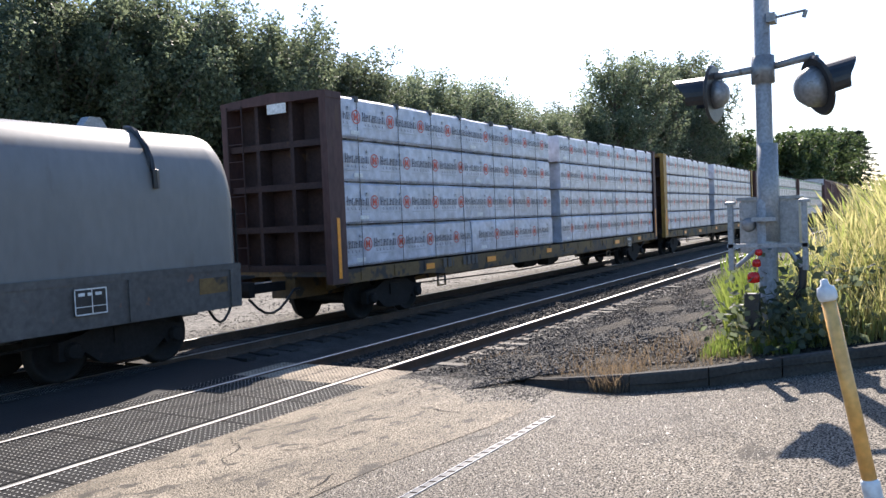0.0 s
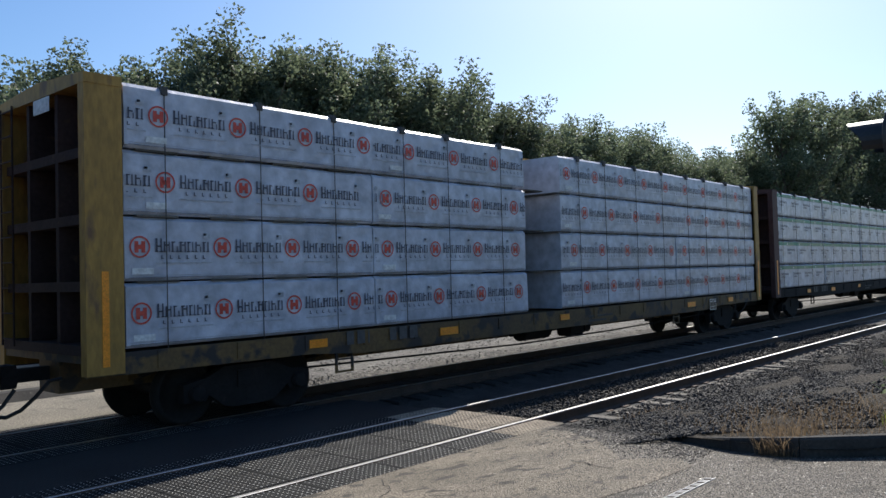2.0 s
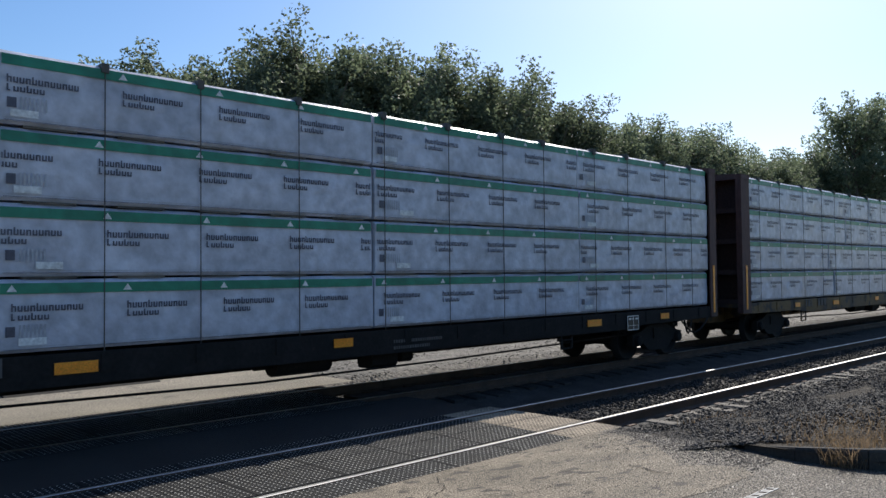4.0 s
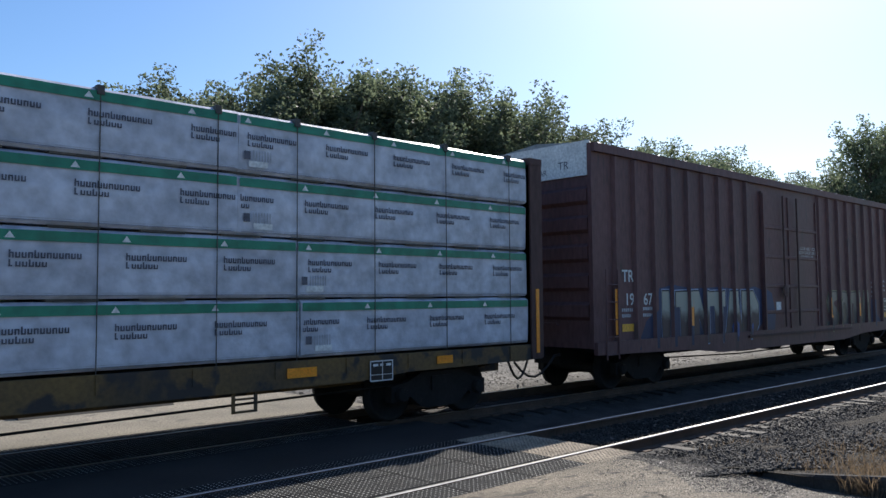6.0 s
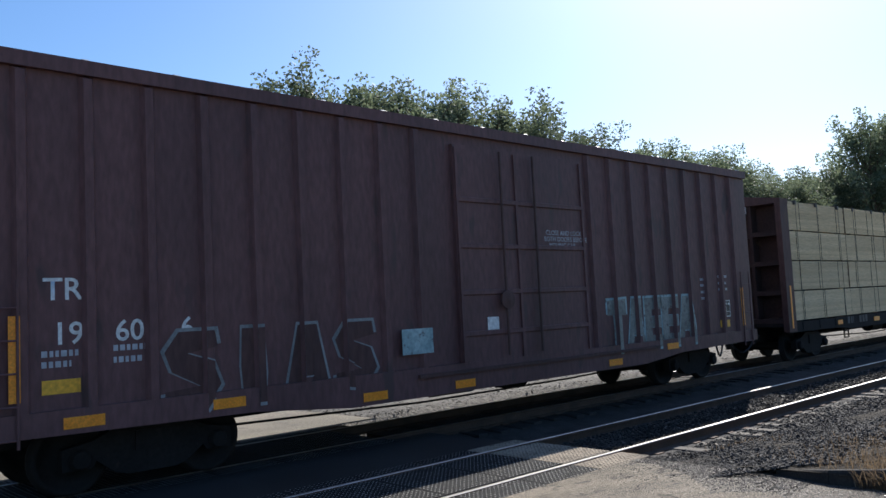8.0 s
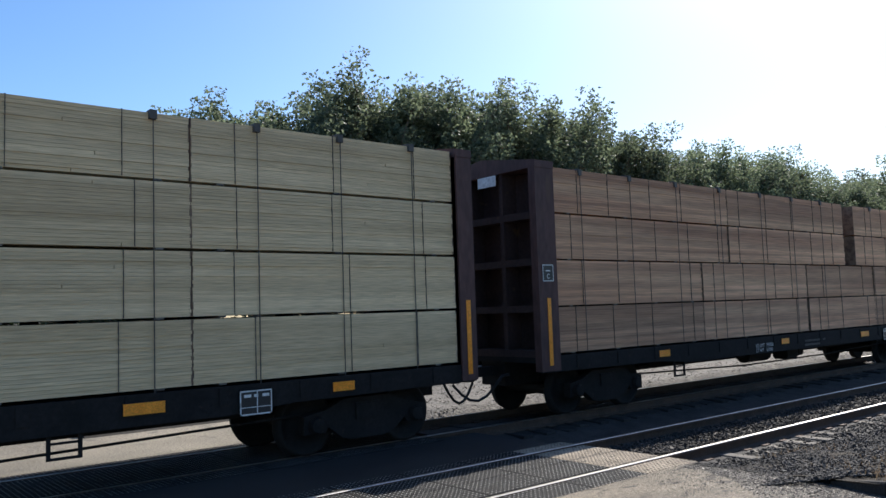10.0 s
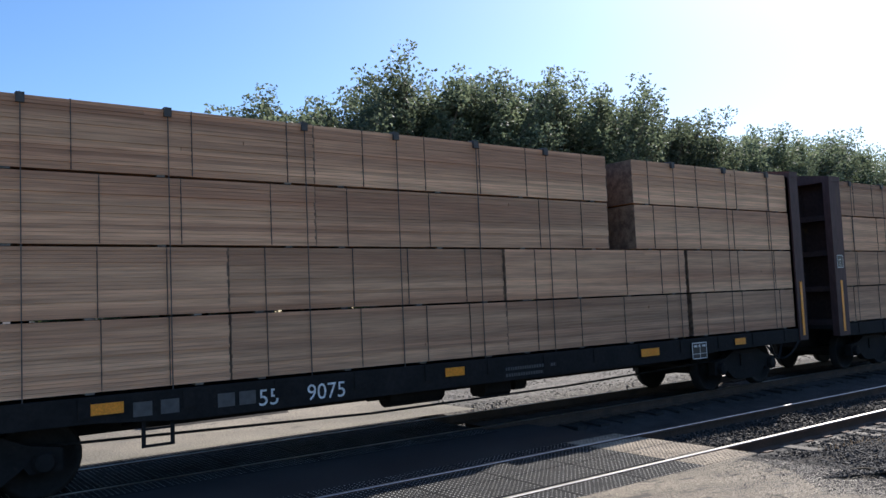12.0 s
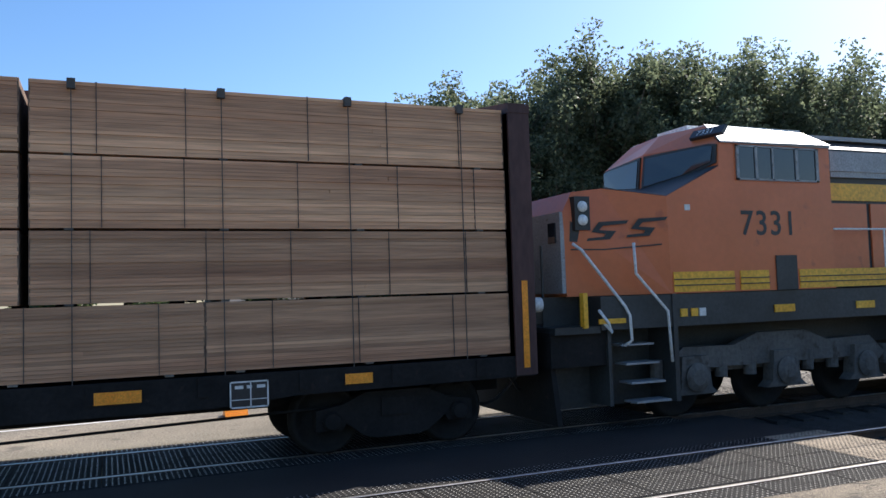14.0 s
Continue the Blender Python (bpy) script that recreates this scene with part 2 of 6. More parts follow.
def faded(name, low, high, z0, z1):
    """Sprayed paint that fades from one colour to another up its letters."""
    m, n, l, p = shader(name)
    co, sp, ns, add, mr, mx = (n.new("ShaderNode" + k) for k in ("TexCoord", "SeparateXYZ", "TexNoise", "Math", "MapRange", "Mix"))
    l.new(co.outputs["Object"], sp.inputs[0]), l.new(co.outputs["Object"], ns.inputs[0])
    ns.inputs["Scale"].default_value, ns.inputs["Detail"].default_value = 3.5, 6
    add.operation = "MULTIPLY_ADD"
    add.inputs[1].default_value = 0.5
    l.new(ns.outputs[0], add.inputs[0]), l.new(sp.outputs["Z"], add.inputs[2])
    mr.inputs[1].default_value, mr.inputs[2].default_value = z0 + 0.25, z1 + 0.25
    l.new(add.outputs[0], mr.inputs[0])
    mx.data_type = "RGBA"
    mx.inputs[6].default_value, mx.inputs[7].default_value = (*low, 1), (*high, 1)
    l.new(mr.outputs[0], mx.inputs[0]), l.new(mx.outputs[2], p.inputs["Base Color"])
    p.inputs["Roughness"].default_value = 0.6
    return m


FADE_A = faded("silver_fade", (0.085, 0.055, 0.05), (0.4, 0.385, 0.31), 1.5, 1.74)
FADE_B = faded("cream_fade", (0.04, 0.038, 0.042), (0.25, 0.21, 0.16), 1.2, 1.85)
FADE_C = faded("blue_fade", (0.022, 0.026, 0.062), (0.035, 0.052, 0.12), 0.9, 2.2)
# Grit colour is raised to carry the sun's sparkle on the road.
GRIT = surf("loose_grit", (0.26, 0.23, 0.18), (0.42, 0.38, 0.31), 0.35, scale=3, fine=40, bump=0.3, island=0.6)

GLASS, gn, gl, gp = shader("dark_glass")
gp.inputs["Base Color"].default_value = (0.02, 0.025, 0.03, 1)
gp.inputs["Roughness"].default_value = 0.06
gp.inputs["Specular IOR Level"].default_value = 0.8


# ---- building tools ----
class Build:
    """Gathers faces; every face names one of the part's materials by its number."""

    def __init__(self):
        self.v, self.f, self.m = [], [], []

    def add(self, verts, faces, mat=0):
        k = len(self.v)
        self.v += [tuple(p) for p in verts]
        self.f += [tuple(k + i for i in f) for f in faces]
        self.m += [mat] * len(faces)
        return self

    def box(self, x0, x1, y0, y1, z0, z1, mat=0):
        v = [(x, y, z) for x in (x0, x1) for y in (y0, y1) for z in (z0, z1)]
        return self.add(v, [(0, 1, 3, 2), (4, 6, 7, 5), (0, 4, 5, 1), (2, 3, 7, 6), (0, 2, 6, 4), (1, 5, 7, 3)], mat)

    def chamfer(self, x0, x1, y0, y1, z0, z1, c=0.02, mat=0):
        """A box whose edges along x are cut off."""
        pr = [(y0 + c, z0), (y1 - c, z0), (y1, z0 + c), (y1, z1 - c), (y1 - c, z1), (y0 + c, z1), (y0, z1 - c), (y0, z0 + c)]
        return self.prism_x(pr, x0, x1, mat)

    def prism_x(self, pr, x0, x1, mat=0):
        n = len(pr)
        v = [(x0, *p) for p in pr] + [(x1, *p) for p in pr]
        f = [(i, (i + 1) % n, n + (i + 1) % n, n + i) for i in range(n)] + [tuple(range(n))[::-1], tuple(range(n, 2 * n))]
        return self.add(v, f, mat)

    def prism_y(self, pr, y0, y1, mat=0):
        n = len(pr)
        v = [(p[0], y0, p[1]) for p in pr] + [(p[0], y1, p[1]) for p in pr]
        f = [(i, (i + 1) % n, n + (i + 1) % n, n + i) for i in range(n)] + [tuple(range(n))[::-1], tuple(range(n, 2 * n))]
        return self.add(v, f, mat)

    def tube(self, a, b, r, n=8, mat=0, r2=None):
        a, b = Vector(a), Vector(b)
        q = (b - a).to_track_quat("Z", "Y")
        v = [a + q @ Vector((r * math.cos(i * math.tau / n), r * math.sin(i * math.tau / n), 0)) for i in range(n)]
        r = r if r2 is None else r2
        v += [b + q @ Vector((r * math.cos(i * math.tau / n), r * math.sin(i * math.tau / n), 0)) for i in range(n)]
        f = [(i, (i + 1) % n, n + (i + 1) % n, n + i) for i in range(n)] + [tuple(range(n))[::-1], tuple(range(n, 2 * n))]
        return self.add(v, f, mat)

    def pipe(self, pts, r, n=7, mat=0):
        pts = [Vector(p) for p in pts]
        k, v = len(pts), []
        for i, p in enumerate(pts):
            d = (pts[min(i + 1, k - 1)] - pts[max(i - 1, 0)]).normalized()
            u = d.cross(Vector((0.31, 0.47, 0.83))).normalized()
            w = d.cross(u)
            v += [p + (u * math.cos(j * math.tau / n) + w * math.sin(j * math.tau / n)) * r for j in range(n)]
        f = [(i * n + j, i * n + (j + 1) % n, (i + 1) * n + (j + 1) % n, (i + 1) * n + j) for i in range(k - 1) for j in range(n)]
        return self.add(v, f + [tuple(range(n))[::-1], tuple(range((k - 1) * n, k * n))], mat)

    def lathe(self, prof, n=20, mat=0, axis="z", at=(0, 0, 0)):
        """Turns a profile of (radius, height) round an axis."""
        k = len(prof)
        v = []
        for i in range(n):
            c, s = math.cos(i * math.tau / n), math.sin(i * math.tau / n)
            for r, hgt in prof:
                p = (r * c, r * s, hgt) if axis == "z" else (r * c, hgt, r * s) if axis == "y" else (hgt, r * c, r * s)
                v.append((p[0] + at[0], p[1] + at[1], p[2] + at[2]))
        f = [(i * k + j, ((i + 1) % n) * k + j, ((i + 1) % n) * k + j + 1, i * k + j + 1) for i in range(n) for j in range(k - 1)]
        f += [tuple(i * k for i in range(n))[::-1], tuple(i * k + k - 1 for i in range(n))]
        return self.add(v, f, mat)

    def card(self, x0, x1, z0, z1, y, mat=0):
        """A thin printed or painted area on a side that faces -y."""
        return self.add([(x0, y, z0), (x1, y, z0), (x1, y, z1), (x0, y, z1)], [(0, 1, 2, 3)], mat)

    def mesh(self, name, mats, smooth=False):
        me = bpy.data.meshes.new(name)
        me.from_pydata(self.v, [], self.f)
        for m in mats if isinstance(mats, (list, tuple)) else [mats]:
            me.materials.append(m)
        me.polygons.foreach_set("material_index", self.m)
        if smooth:
            me.polygons.foreach_set("use_smooth", [True] * len(me.polygons))
        me.update()
        bm = bmesh.new()
        bm.from_mesh(me)
        bmesh.ops.recalc_face_normals(bm, faces=bm.faces)
        bm.to_mesh(me)
        bm.free()
        return me


def part(name, b, mats, parent=None, label="", smooth=False):
    ob = new(name, b if isinstance(b, bpy.types.Mesh) else b.mesh(name, mats, smooth))
    ob.parent = parent
    return tagged(ob, label)


def thing(name, label, category, group="", kind=""):
    return tagged(new(name), label, category, group, kind)


def setting(name, b, mats, label="", smooth=False):
    return tagged(part(name, b, mats, None, "", smooth), label, kind="structure")


def lettering(name, text, size, x, y, z, mat, parent, label="", bold=0.0, lean=0.0):
    """Letters on a side that faces -y; x, z is their lower left corner."""
    cu = bpy.data.curves.new(name, "FONT")
    cu.body, cu.size, cu.offset, cu.shear, cu.resolution_u = text, size, bold, lean, 3
    tmp = bpy.data.objects.new(name, cu)
    me = bpy.data.meshes.new_from_object(tmp)
    bpy.data.objects.remove(tmp)
    me.transform(pose(x, y, z, 90, 0, 0))
    me.materials.append(mat)
    return part(name, me, None, parent, label)


# ---- ground, crossing and tracks ----
EYE_Z, NEAR_Y, FAR_Y, GAUGE = 2.05, 7.29, 11.2, 1.505
SPEED = 15.9


def rise(x, y):
    """The road climbs from the rails to where the camera stands."""
    return (1 - min(max(y / 6.0, 0), 1)) * (0.45 + 0.06 * min(max(x, -5), 14))


def sheet(name, xs, ys, height, mat, label="", thick=0.12, keep=None):
    b = Build()
    nx, ny = len(xs), len(ys)
    v = [(x, y, height(x, y)) for x in xs for y in ys]
    f = [(i * ny + j, (i + 1) * ny + j, (i + 1) * ny + j + 1, i * ny + j + 1) for i in range(nx - 1) for j in range(ny - 1)
         if keep is None or keep((xs[i] + xs[i + 1]) / 2, (ys[j] + ys[j + 1]) / 2)]
    b.add(v, f)
    return setting(name, b, mat, label, smooth=True)


def span(a, b, step):
    n = max(1, round((b - a) / step))
    return [a + (b - a) * i / n for i in range(n + 1)]


KERB = [(7.25, 3.42), (6.75, 2.75), (6.5, 2.1), (6.52, 1.45), (6.66, 0.92), (6.85, 0.2), (7.3, -0.7), (8.4, -1.8), (11, -3.0), (16, -4.2)]


def kerb_x(y):
    """Where the road's edge lies at y."""
    if y >= KERB[0][1]:
        return KERB[0][0] + (y - KERB[0][1]) * (8.9 - KERB[0][0]) / (6.0 - KERB[0][1])
    for (x0, y0), (x1, y1) in zip(KERB, KERB[1:]):
        if y >= y1:
            return x0 + (x1 - x0) * (y0 - y) / (y0 - y1)
    return 40


def under(x, y):
    if y < 5.6:
        return rise(min(x, 9), y) * max(0, 1 - max(0, x - 9) / 22) - (0.1 if x < 6.4 else 0.3)
    return -0.42


ground_xs = [-900, -300, -120, -60, -40] + span(-30, 60, 3) + [80, 120, 200, 400, 900]
ground_ys = [-900, -300, -100, -40, -20, -10, -4, 0, 2, 4, 5.5, 5.7, 9, 13, 20, 40, 80, 150, 300, 900]
sheet("ground", ground_xs, ground_ys, lambda x, y: -0.45 if y > 5.6 else under(x, y) - 0.05, EARTH, "dry rough ground with weeds")

# near road, cut at the kerb
rb = Build()
ys = span(-30, 6.02, 0.3)
for y0, y1 in zip(ys, ys[1:]):
    for k in range(14):
        q = []
        for yy in (y0, y1):
            e = kerb_x(yy)
            q.append([-30 + (e + 30) * (k / 14) ** 0.4, -30 + (e + 30) * ((k + 1) / 14) ** 0.4])
        rb.add([(q[0][0], y0, rise(q[0][0], y0)), (q[0][1], y0, rise(q[0][1], y0)), (q[1][1], y1, rise(q[1][1], y1)), (q[1][0], y1, rise(q[1][0], y1))], [(0, 1, 2, 3)])
setting("road", rb, ASPHALT, "worn grey asphalt road running up to the crossing", smooth=True)
# the worn pale strip beside the tracks
pb = Build()
edge = [(-12, 4.6), (-3, 4.4), (2, 3.7), (4.6, 3.3), (5.6, 2.95), (6.2, 2.85), (6.5, 3.1), (6.3, 3.5), (6.9, 4.0), (7.6, 4.6), (8.2, 5.3), (8.6, 5.95)]
for (xa, ya), (xb, yb) in zip(edge, edge[1:]):
    for k in range(6):
        c = [(xa, ya + (6.0 - ya) * k / 6), (xb, yb + (6.0 - yb) * k / 6), (xb, yb + (6.0 - yb) * (k + 1) / 6), (xa, ya + (6.0 - ya) * (k + 1) / 6)]
        pb.add([(x, y, rise(x, y) + 0.003) for x, y in c], [(0, 1, 2, 3)])
setting("pavement", pb, PATCH, "pale worn dusty strip of paving beside the rails", smooth=True)

# shoulder of dirt between kerb and ballast
sb = Build()
rnd = random.Random(5)
for y0, y1 in zip(span(-6, 6.2, 0.3), span(-6, 6.2, 0.3)[1:]):
    for k in range(18):
        c = []
        for kk, yy in ((k, y0), (k + 1, y0), (k + 1, y1), (k, y1)):
            x = kerb_x(yy) - 0.02 + 14 * (kk / 18) ** 1.5
            up = 0.06 * noise.noise((x * 1.3, yy * 1.3, 0)) + (0.1 if yy < 3.3 else 0.1 * max(0, (4.2 - yy)))
            bank = 0.09 * max(0, x - 8.2) * min(1, max(0, (2.6 - yy) / 2))
            c.append((x, yy, rise(min(x, 9), yy) * max(0, 1 - max(0, x - 9) / 22) + up - 0.02 + bank - 0.3 * max(0, yy - 5) * min(1, max(0, x - 8.3))))
        sb.add(c, [(0, 1, 2, 3)])
setting("verge", sb, DIRT, "dry dirt verge between kerb and ballast", smooth=True)


def verge_z(x, y):
    up = 0.1 if y < 3.3 else 0.1 * max(0, 4.2 - y)
    bank = 0.09 * max(0, x - 8.2) * min(1, max(0, (2.6 - y) / 2))
    return rise(min(x, 9), y) * max(0, 1 - max(0, x - 9) / 22) + up - 0.02 + bank


# kerb stones
def kerb_stone(a, b):
    a, b = Vector((*a, 0)), Vector((*b, 0))
    d = (b - a).normalized()
    nrm = Vector((-d.y, d.x, 0)) * 0.09
    b = b - d * 0.012
    g = Build()
    v = []
    for p in (a, b):
        low = 0.75 if p.y > 3.3 else 0.25 if p.y > 2.7 else 0.0
        for off, z in ((0, -0.12), (0.0, 0.13 - 0.13 * low), (0.12, 0.15 - 0.14 * low), (1, 0.15 - 0.14 * low), (1, -0.12)):
            q = p + nrm * off
            v.append((q.x, q.y, rise(p.x, p.y) + z))
    return g.add(v, [(i, i + 1, 6 + i, 5 + i) for i in range(4)] + [(0, 1, 2, 3, 4), (9, 8, 7, 6, 5)])


kerb = tagged(new("kerb"), "weathered concrete kerb along the road edge", kind="structure")
for (x0, y0), (x1, y1) in zip(KERB, KERB[1:]):
    part("kerb_stone", kerb_stone((x0, y0), (x1, y1)), CONCRETE, kerb)

# narrow drain grating in the asphalt
drain = thing("drain_grating", "narrow rusty slotted steel drain in the asphalt", "drain")
db = Build()
d0, d1 = Vector((3.6, 2.74, 0)), Vector((5.82, 2.53, 0))
dd = (d1 - d0).normalized()
dn = Vector((-dd.y, dd.x, 0))
for s in (-0.035, 0.035):
    a, b2 = d0 + dn * s, d1 + dn * s
    db.tube((a.x, a.y, rise(a.x, a.y) + 0.004), (b2.x, b2.y, rise(b2.x, b2.y) + 0.003), 0.004, 6)
part("side_bar", db, SILVER, drain, "pale worn side bars")
cb = Build()
for i in range(22):
    c = d0 + dd * (i + 0.5) * (d1 - d0).length / 22
    a, b2 = c - dn * 0.03, c + dn * 0.03
    cb.tube((a.x, a.y, rise(a.x, a.y) + 0.002), (b2.x, b2.y, rise(b2.x, b2.y) + 0.002), 0.008, 5)
tagged(part("cross_bar", cb, RUST, drain), kind="stuff")
bb = Build()
for a, b2 in ((d0, d1),):
    c = [a - dn * 0.03, a + dn * 0.03, b2 + dn * 0.03, b2 - dn * 0.03]
    bb.add([(p.x, p.y, rise(p.x, p.y) + 0.0035) for p in c], [(0, 1, 2, 3)])
part("slot", bb, BLACK, drain, "dark open slot")

# cracks in the road
crack_rnd = random.Random(12)
cracks = Build()
for cx, cy, way, length in ((5.2, 1.0, 100, 0.45), (3.3, 4.4, 170, 1.6), (4.6, 4.9, 20, 1.3), (2.6, 5.2, 190, 1.5), (5.6, 4.2, 140, 0.9), (4.4, 3.6, 200, 1.1), (6.1, 3.5, 60, 0.8), (3.6, 1.9, 150, 1.0), (1.5, 4.7, 175, 1.8), (6.6, 4.5, 40, 0.9), (2.2, 3.4, 30, 1.2)):
    x, y, a = cx, cy, radians(way)
    row = []
    for k in range(int(length / 0.05)):
        w = crack_rnd.uniform(0.002, 0.009)
        row.append((x - math.sin(a) * w, y + math.cos(a) * w, x + math.sin(a) * w, y - math.cos(a) * w))
        a += crack_rnd.uniform(-0.5, 0.5) - (a - radians(way)) * 0.15
        x, y = x + math.cos(a) * 0.05, y + math.sin(a) * 0.05
    for p, q in zip(row, row[1:]):
        cracks.add([(p[0], p[1], rise(p[0], p[1]) + 0.01), (p[2], p[3], rise(p[2], p[3]) + 0.01), (q[2], q[3], rise(q[2], q[3]) + 0.01), (q[0], q[1], rise(q[0], q[1]) + 0.01)], [(0, 1, 2, 3)])
setting("road_crack", cracks, OILED_SHADED, "dark cracks in the worn paving")

# far side: road of pale concrete, gravel yard
sheet("far_road", span(-60, 9.0, 1.5) + [9.6], span(12.3, 24, 1.0), lambda x, y: 0.0 - 0.01 * max(0, y - 14), FARROAD, "pale concrete road beyond the tracks")
sheet("yard", [-60, -30, -10] + span(0, 140, 2), [12.55, 12.75, 12.95] + span(13.5, 34, 1.0), lambda x, y: (-0.03 if x > 9 else -0.5) + 0.04 * noise.noise((x, y, 3)) - 0.35 * min(1, max(0, (12.9 - y) / 0.3)), GRAVEL, "gravel yard beyond the tracks")
slab = Build()
slab.prism_x([(15.0, -0.1), (15.9, -0.1), (15.9, 0.12), (15.4, 0.14)], 4.2, 7.0)
setting("ramp", slab, CONCRETE, "low concrete ramp edge beside the far road")
# This strip's colour is darkened for the train's shadow.
sheet("between", [-60, -20] + span(-8, 9, 1), span(8.3, 10.15, 0.35), lambda x, y: -0.012 + 0.008 * noise.noise((x, y, 1)), SHADEPAVE, "asphalt between the two tracks at the crossing")
sheet("between", span(9, 160, 1.5), span(4.9, 12.6, 0.35), lambda x, y: -0.17 - 0.1 * max(0, 5.9 - y) - 0.12 * max(0, 1 - abs(y - 9.25)) + 0.03 * noise.noise((x * 2, y * 2, 1)), OILED_SHADED, "grey stone ballast bed of the tracks")


def rail_mesh(b, y, x0, x1, head, z=0.0):
    pr = [(-0.07, -0.17), (0.07, -0.17), (0.07, -0.155), (0.012, -0.13), (0.012, -0.045), (0.036, -0.035), (0.036, -0.002)]
    pr = pr + [(-a, c) for a, c in pr[::-1][:-2]]
    b.prism_x([(y + a, z + c) for a, c in pr], x0, x1, 0)
    b.prism_x([(y - 0.03, z - 0.004), (y + 0.03, z - 0.004), (y + 0.022, z + 0.003), (y - 0.022, z + 0.003)], x0, x1, 1)


for cy, word in ((NEAR_Y, "near"), (FAR_Y, "far")):
    track = tagged(new("track"), "straight railway track with polished rail heads", kind="structure")
    for s in (-1, 1):
        b = Build()
        for i in range(20):
            rail_mesh(b, cy + s * GAUGE / 2, -60 + i * 14, -46.006 + i * 14, None)
        part("rail", b, [RUST, RAILHEAD], track)
    tie = Build()
    tie.prism_y([(-0.11, -0.17), (0.11, -0.17), (0.11, -0.012), (0.1, 0), (-0.1, 0), (-0.11, -0.012)], -1.3, 1.3)
    # Far ties are coloured dark to stand for the train's shadow.
    tie_me = tie.mesh("tie", TIMBER if word == "near" else OILED_SHADED)
    rnd = random.Random(3 if word == "near" else 4)
    for i in range(120 if word == "near" else 40):
        o = part("tie", tie_me, None, track)
        o.matrix_basis = pose(9.5 + 0.52 * i + rnd.uniform(-0.04, 0.04), cy + rnd.uniform(-0.1, 0.12), (-0.165 if word == "near" else -0.168) + rnd.uniform(-0.02, 0.016), 0, 0, rnd.uniform(-2, 2))
    b = Build()
    for i in range(3 * 120 if word == "near" else 240):
        for s in (-1, 1):
            x = 9.5 + 0.52 * i
            if i < 60:
                b.box(x - 0.09, x + 0.09, cy + s * GAUGE / 2 - 0.16, cy + s * GAUGE / 2 + 0.16, -0.168, -0.15)
    tagged(part("tie_plate", b, RUST, track), kind="stuff")

# crossing panels with raised studs
def stud_panel(x0, x1, y0, y1, mat, pitch=0.066, size=0.0125, z=-0.004, studs=True):
    b = Build()
    b.chamfer(x0 + 0.006, x1 - 0.006, y0, y1, z - 0.14, z, 0.012, 0)
    if studs:
        nx, ny = int((x1 - x0 - 0.06) / pitch), int((y1 - y0 - 0.05) / pitch)
        for i in range(nx + 1):
            for j in range(ny + 1):
                x = (x0 + x1) / 2 + (i - nx / 2) * pitch
                y = (y0 + y1) / 2 + (j - ny / 2) * pitch
                b.add([(x - size, y - size, z), (x + size, y - size, z), (x + size, y + size, z), (x - size, y + size, z),
                       (x - size * .75, y - size * .75, z + .0045), (x + size * .75, y - size * .75, z + .0045), (x + size * .75, y + size * .75, z + .0045), (x - size * .75, y + size * .75, z + .0045)],
                      [(4, 5, 6, 7)], 1)
                k = len(b.v) - 8
                b.f += [(k, k + 1, k + 5, k + 4), (k + 1, k + 2, k + 6, k + 5), (k + 2, k + 3, k + 7, k + 6), (k + 3, k, k + 4, k + 7)]
                b.m += [0] * 4
    return b


for cy, first in ((NEAR_Y, -3.2), (FAR_Y, -4.2)):
    cross = tagged(new("crossing_surface"), "studded rubber crossing panels between the rails", kind="structure")
    n = 0
    for k in range(18):
        x0 = first - 6 * 1.03 + k * 1.03
        x1 = min(x0 + 1.03, 9.16)
        if x0 > 9.0:
            break
        near = x0 > 0.5 or cy == FAR_Y and x0 > -3
        mat = DUSTY if cy == NEAR_Y and x0 > 7.9 else RUBBER
        part("panel", stud_panel(x0, x1, cy - 0.66, cy - 0.005, mat, studs=near), [mat, RUBBER if mat == DUSTY else STUD_GLINT], cross)
        part("panel", stud_panel(x0, x1, cy + 0.005, cy + 0.66, mat, studs=near), [mat, RUBBER if mat == DUSTY else STUD_GLINT], cross)
        part("panel", stud_panel(x0, x1, cy - 1.28, cy - 0.81, mat, studs=near), [mat, RUBBER if mat == DUSTY else STUD_GLINT], cross)
        part("panel", stud_panel(x0, x1, cy + 0.81, cy + 1.1, mat, studs=near), [mat, RUBBER if mat == DUSTY else STUD_GLINT], cross)

# ---- rolling stock ----
CARS = []
WHEELSETS = []


def wheelset_mesh():
    b = Build()
    prof = [(0.06, -0.86), (0.085, -0.8), (0.15, -0.79), (0.17, -0.76), (0.36, -0.74), (0.4, -0.815), (0.455, -0.815), (0.46, -0.72), (0.49, -0.7), (0.49, -0.68), (0.4, -0.68), (0.34, -0.715), (0.16, -0.72), (0.1, -0.68), (0.09, 0)]
    b.lathe(prof + [(r, -y) for r, y in prof[::-1][1:]], 28, 0, "y")
    return b.mesh("wheelset", WHEEL, True)


WHEELSET = wheelset_mesh()


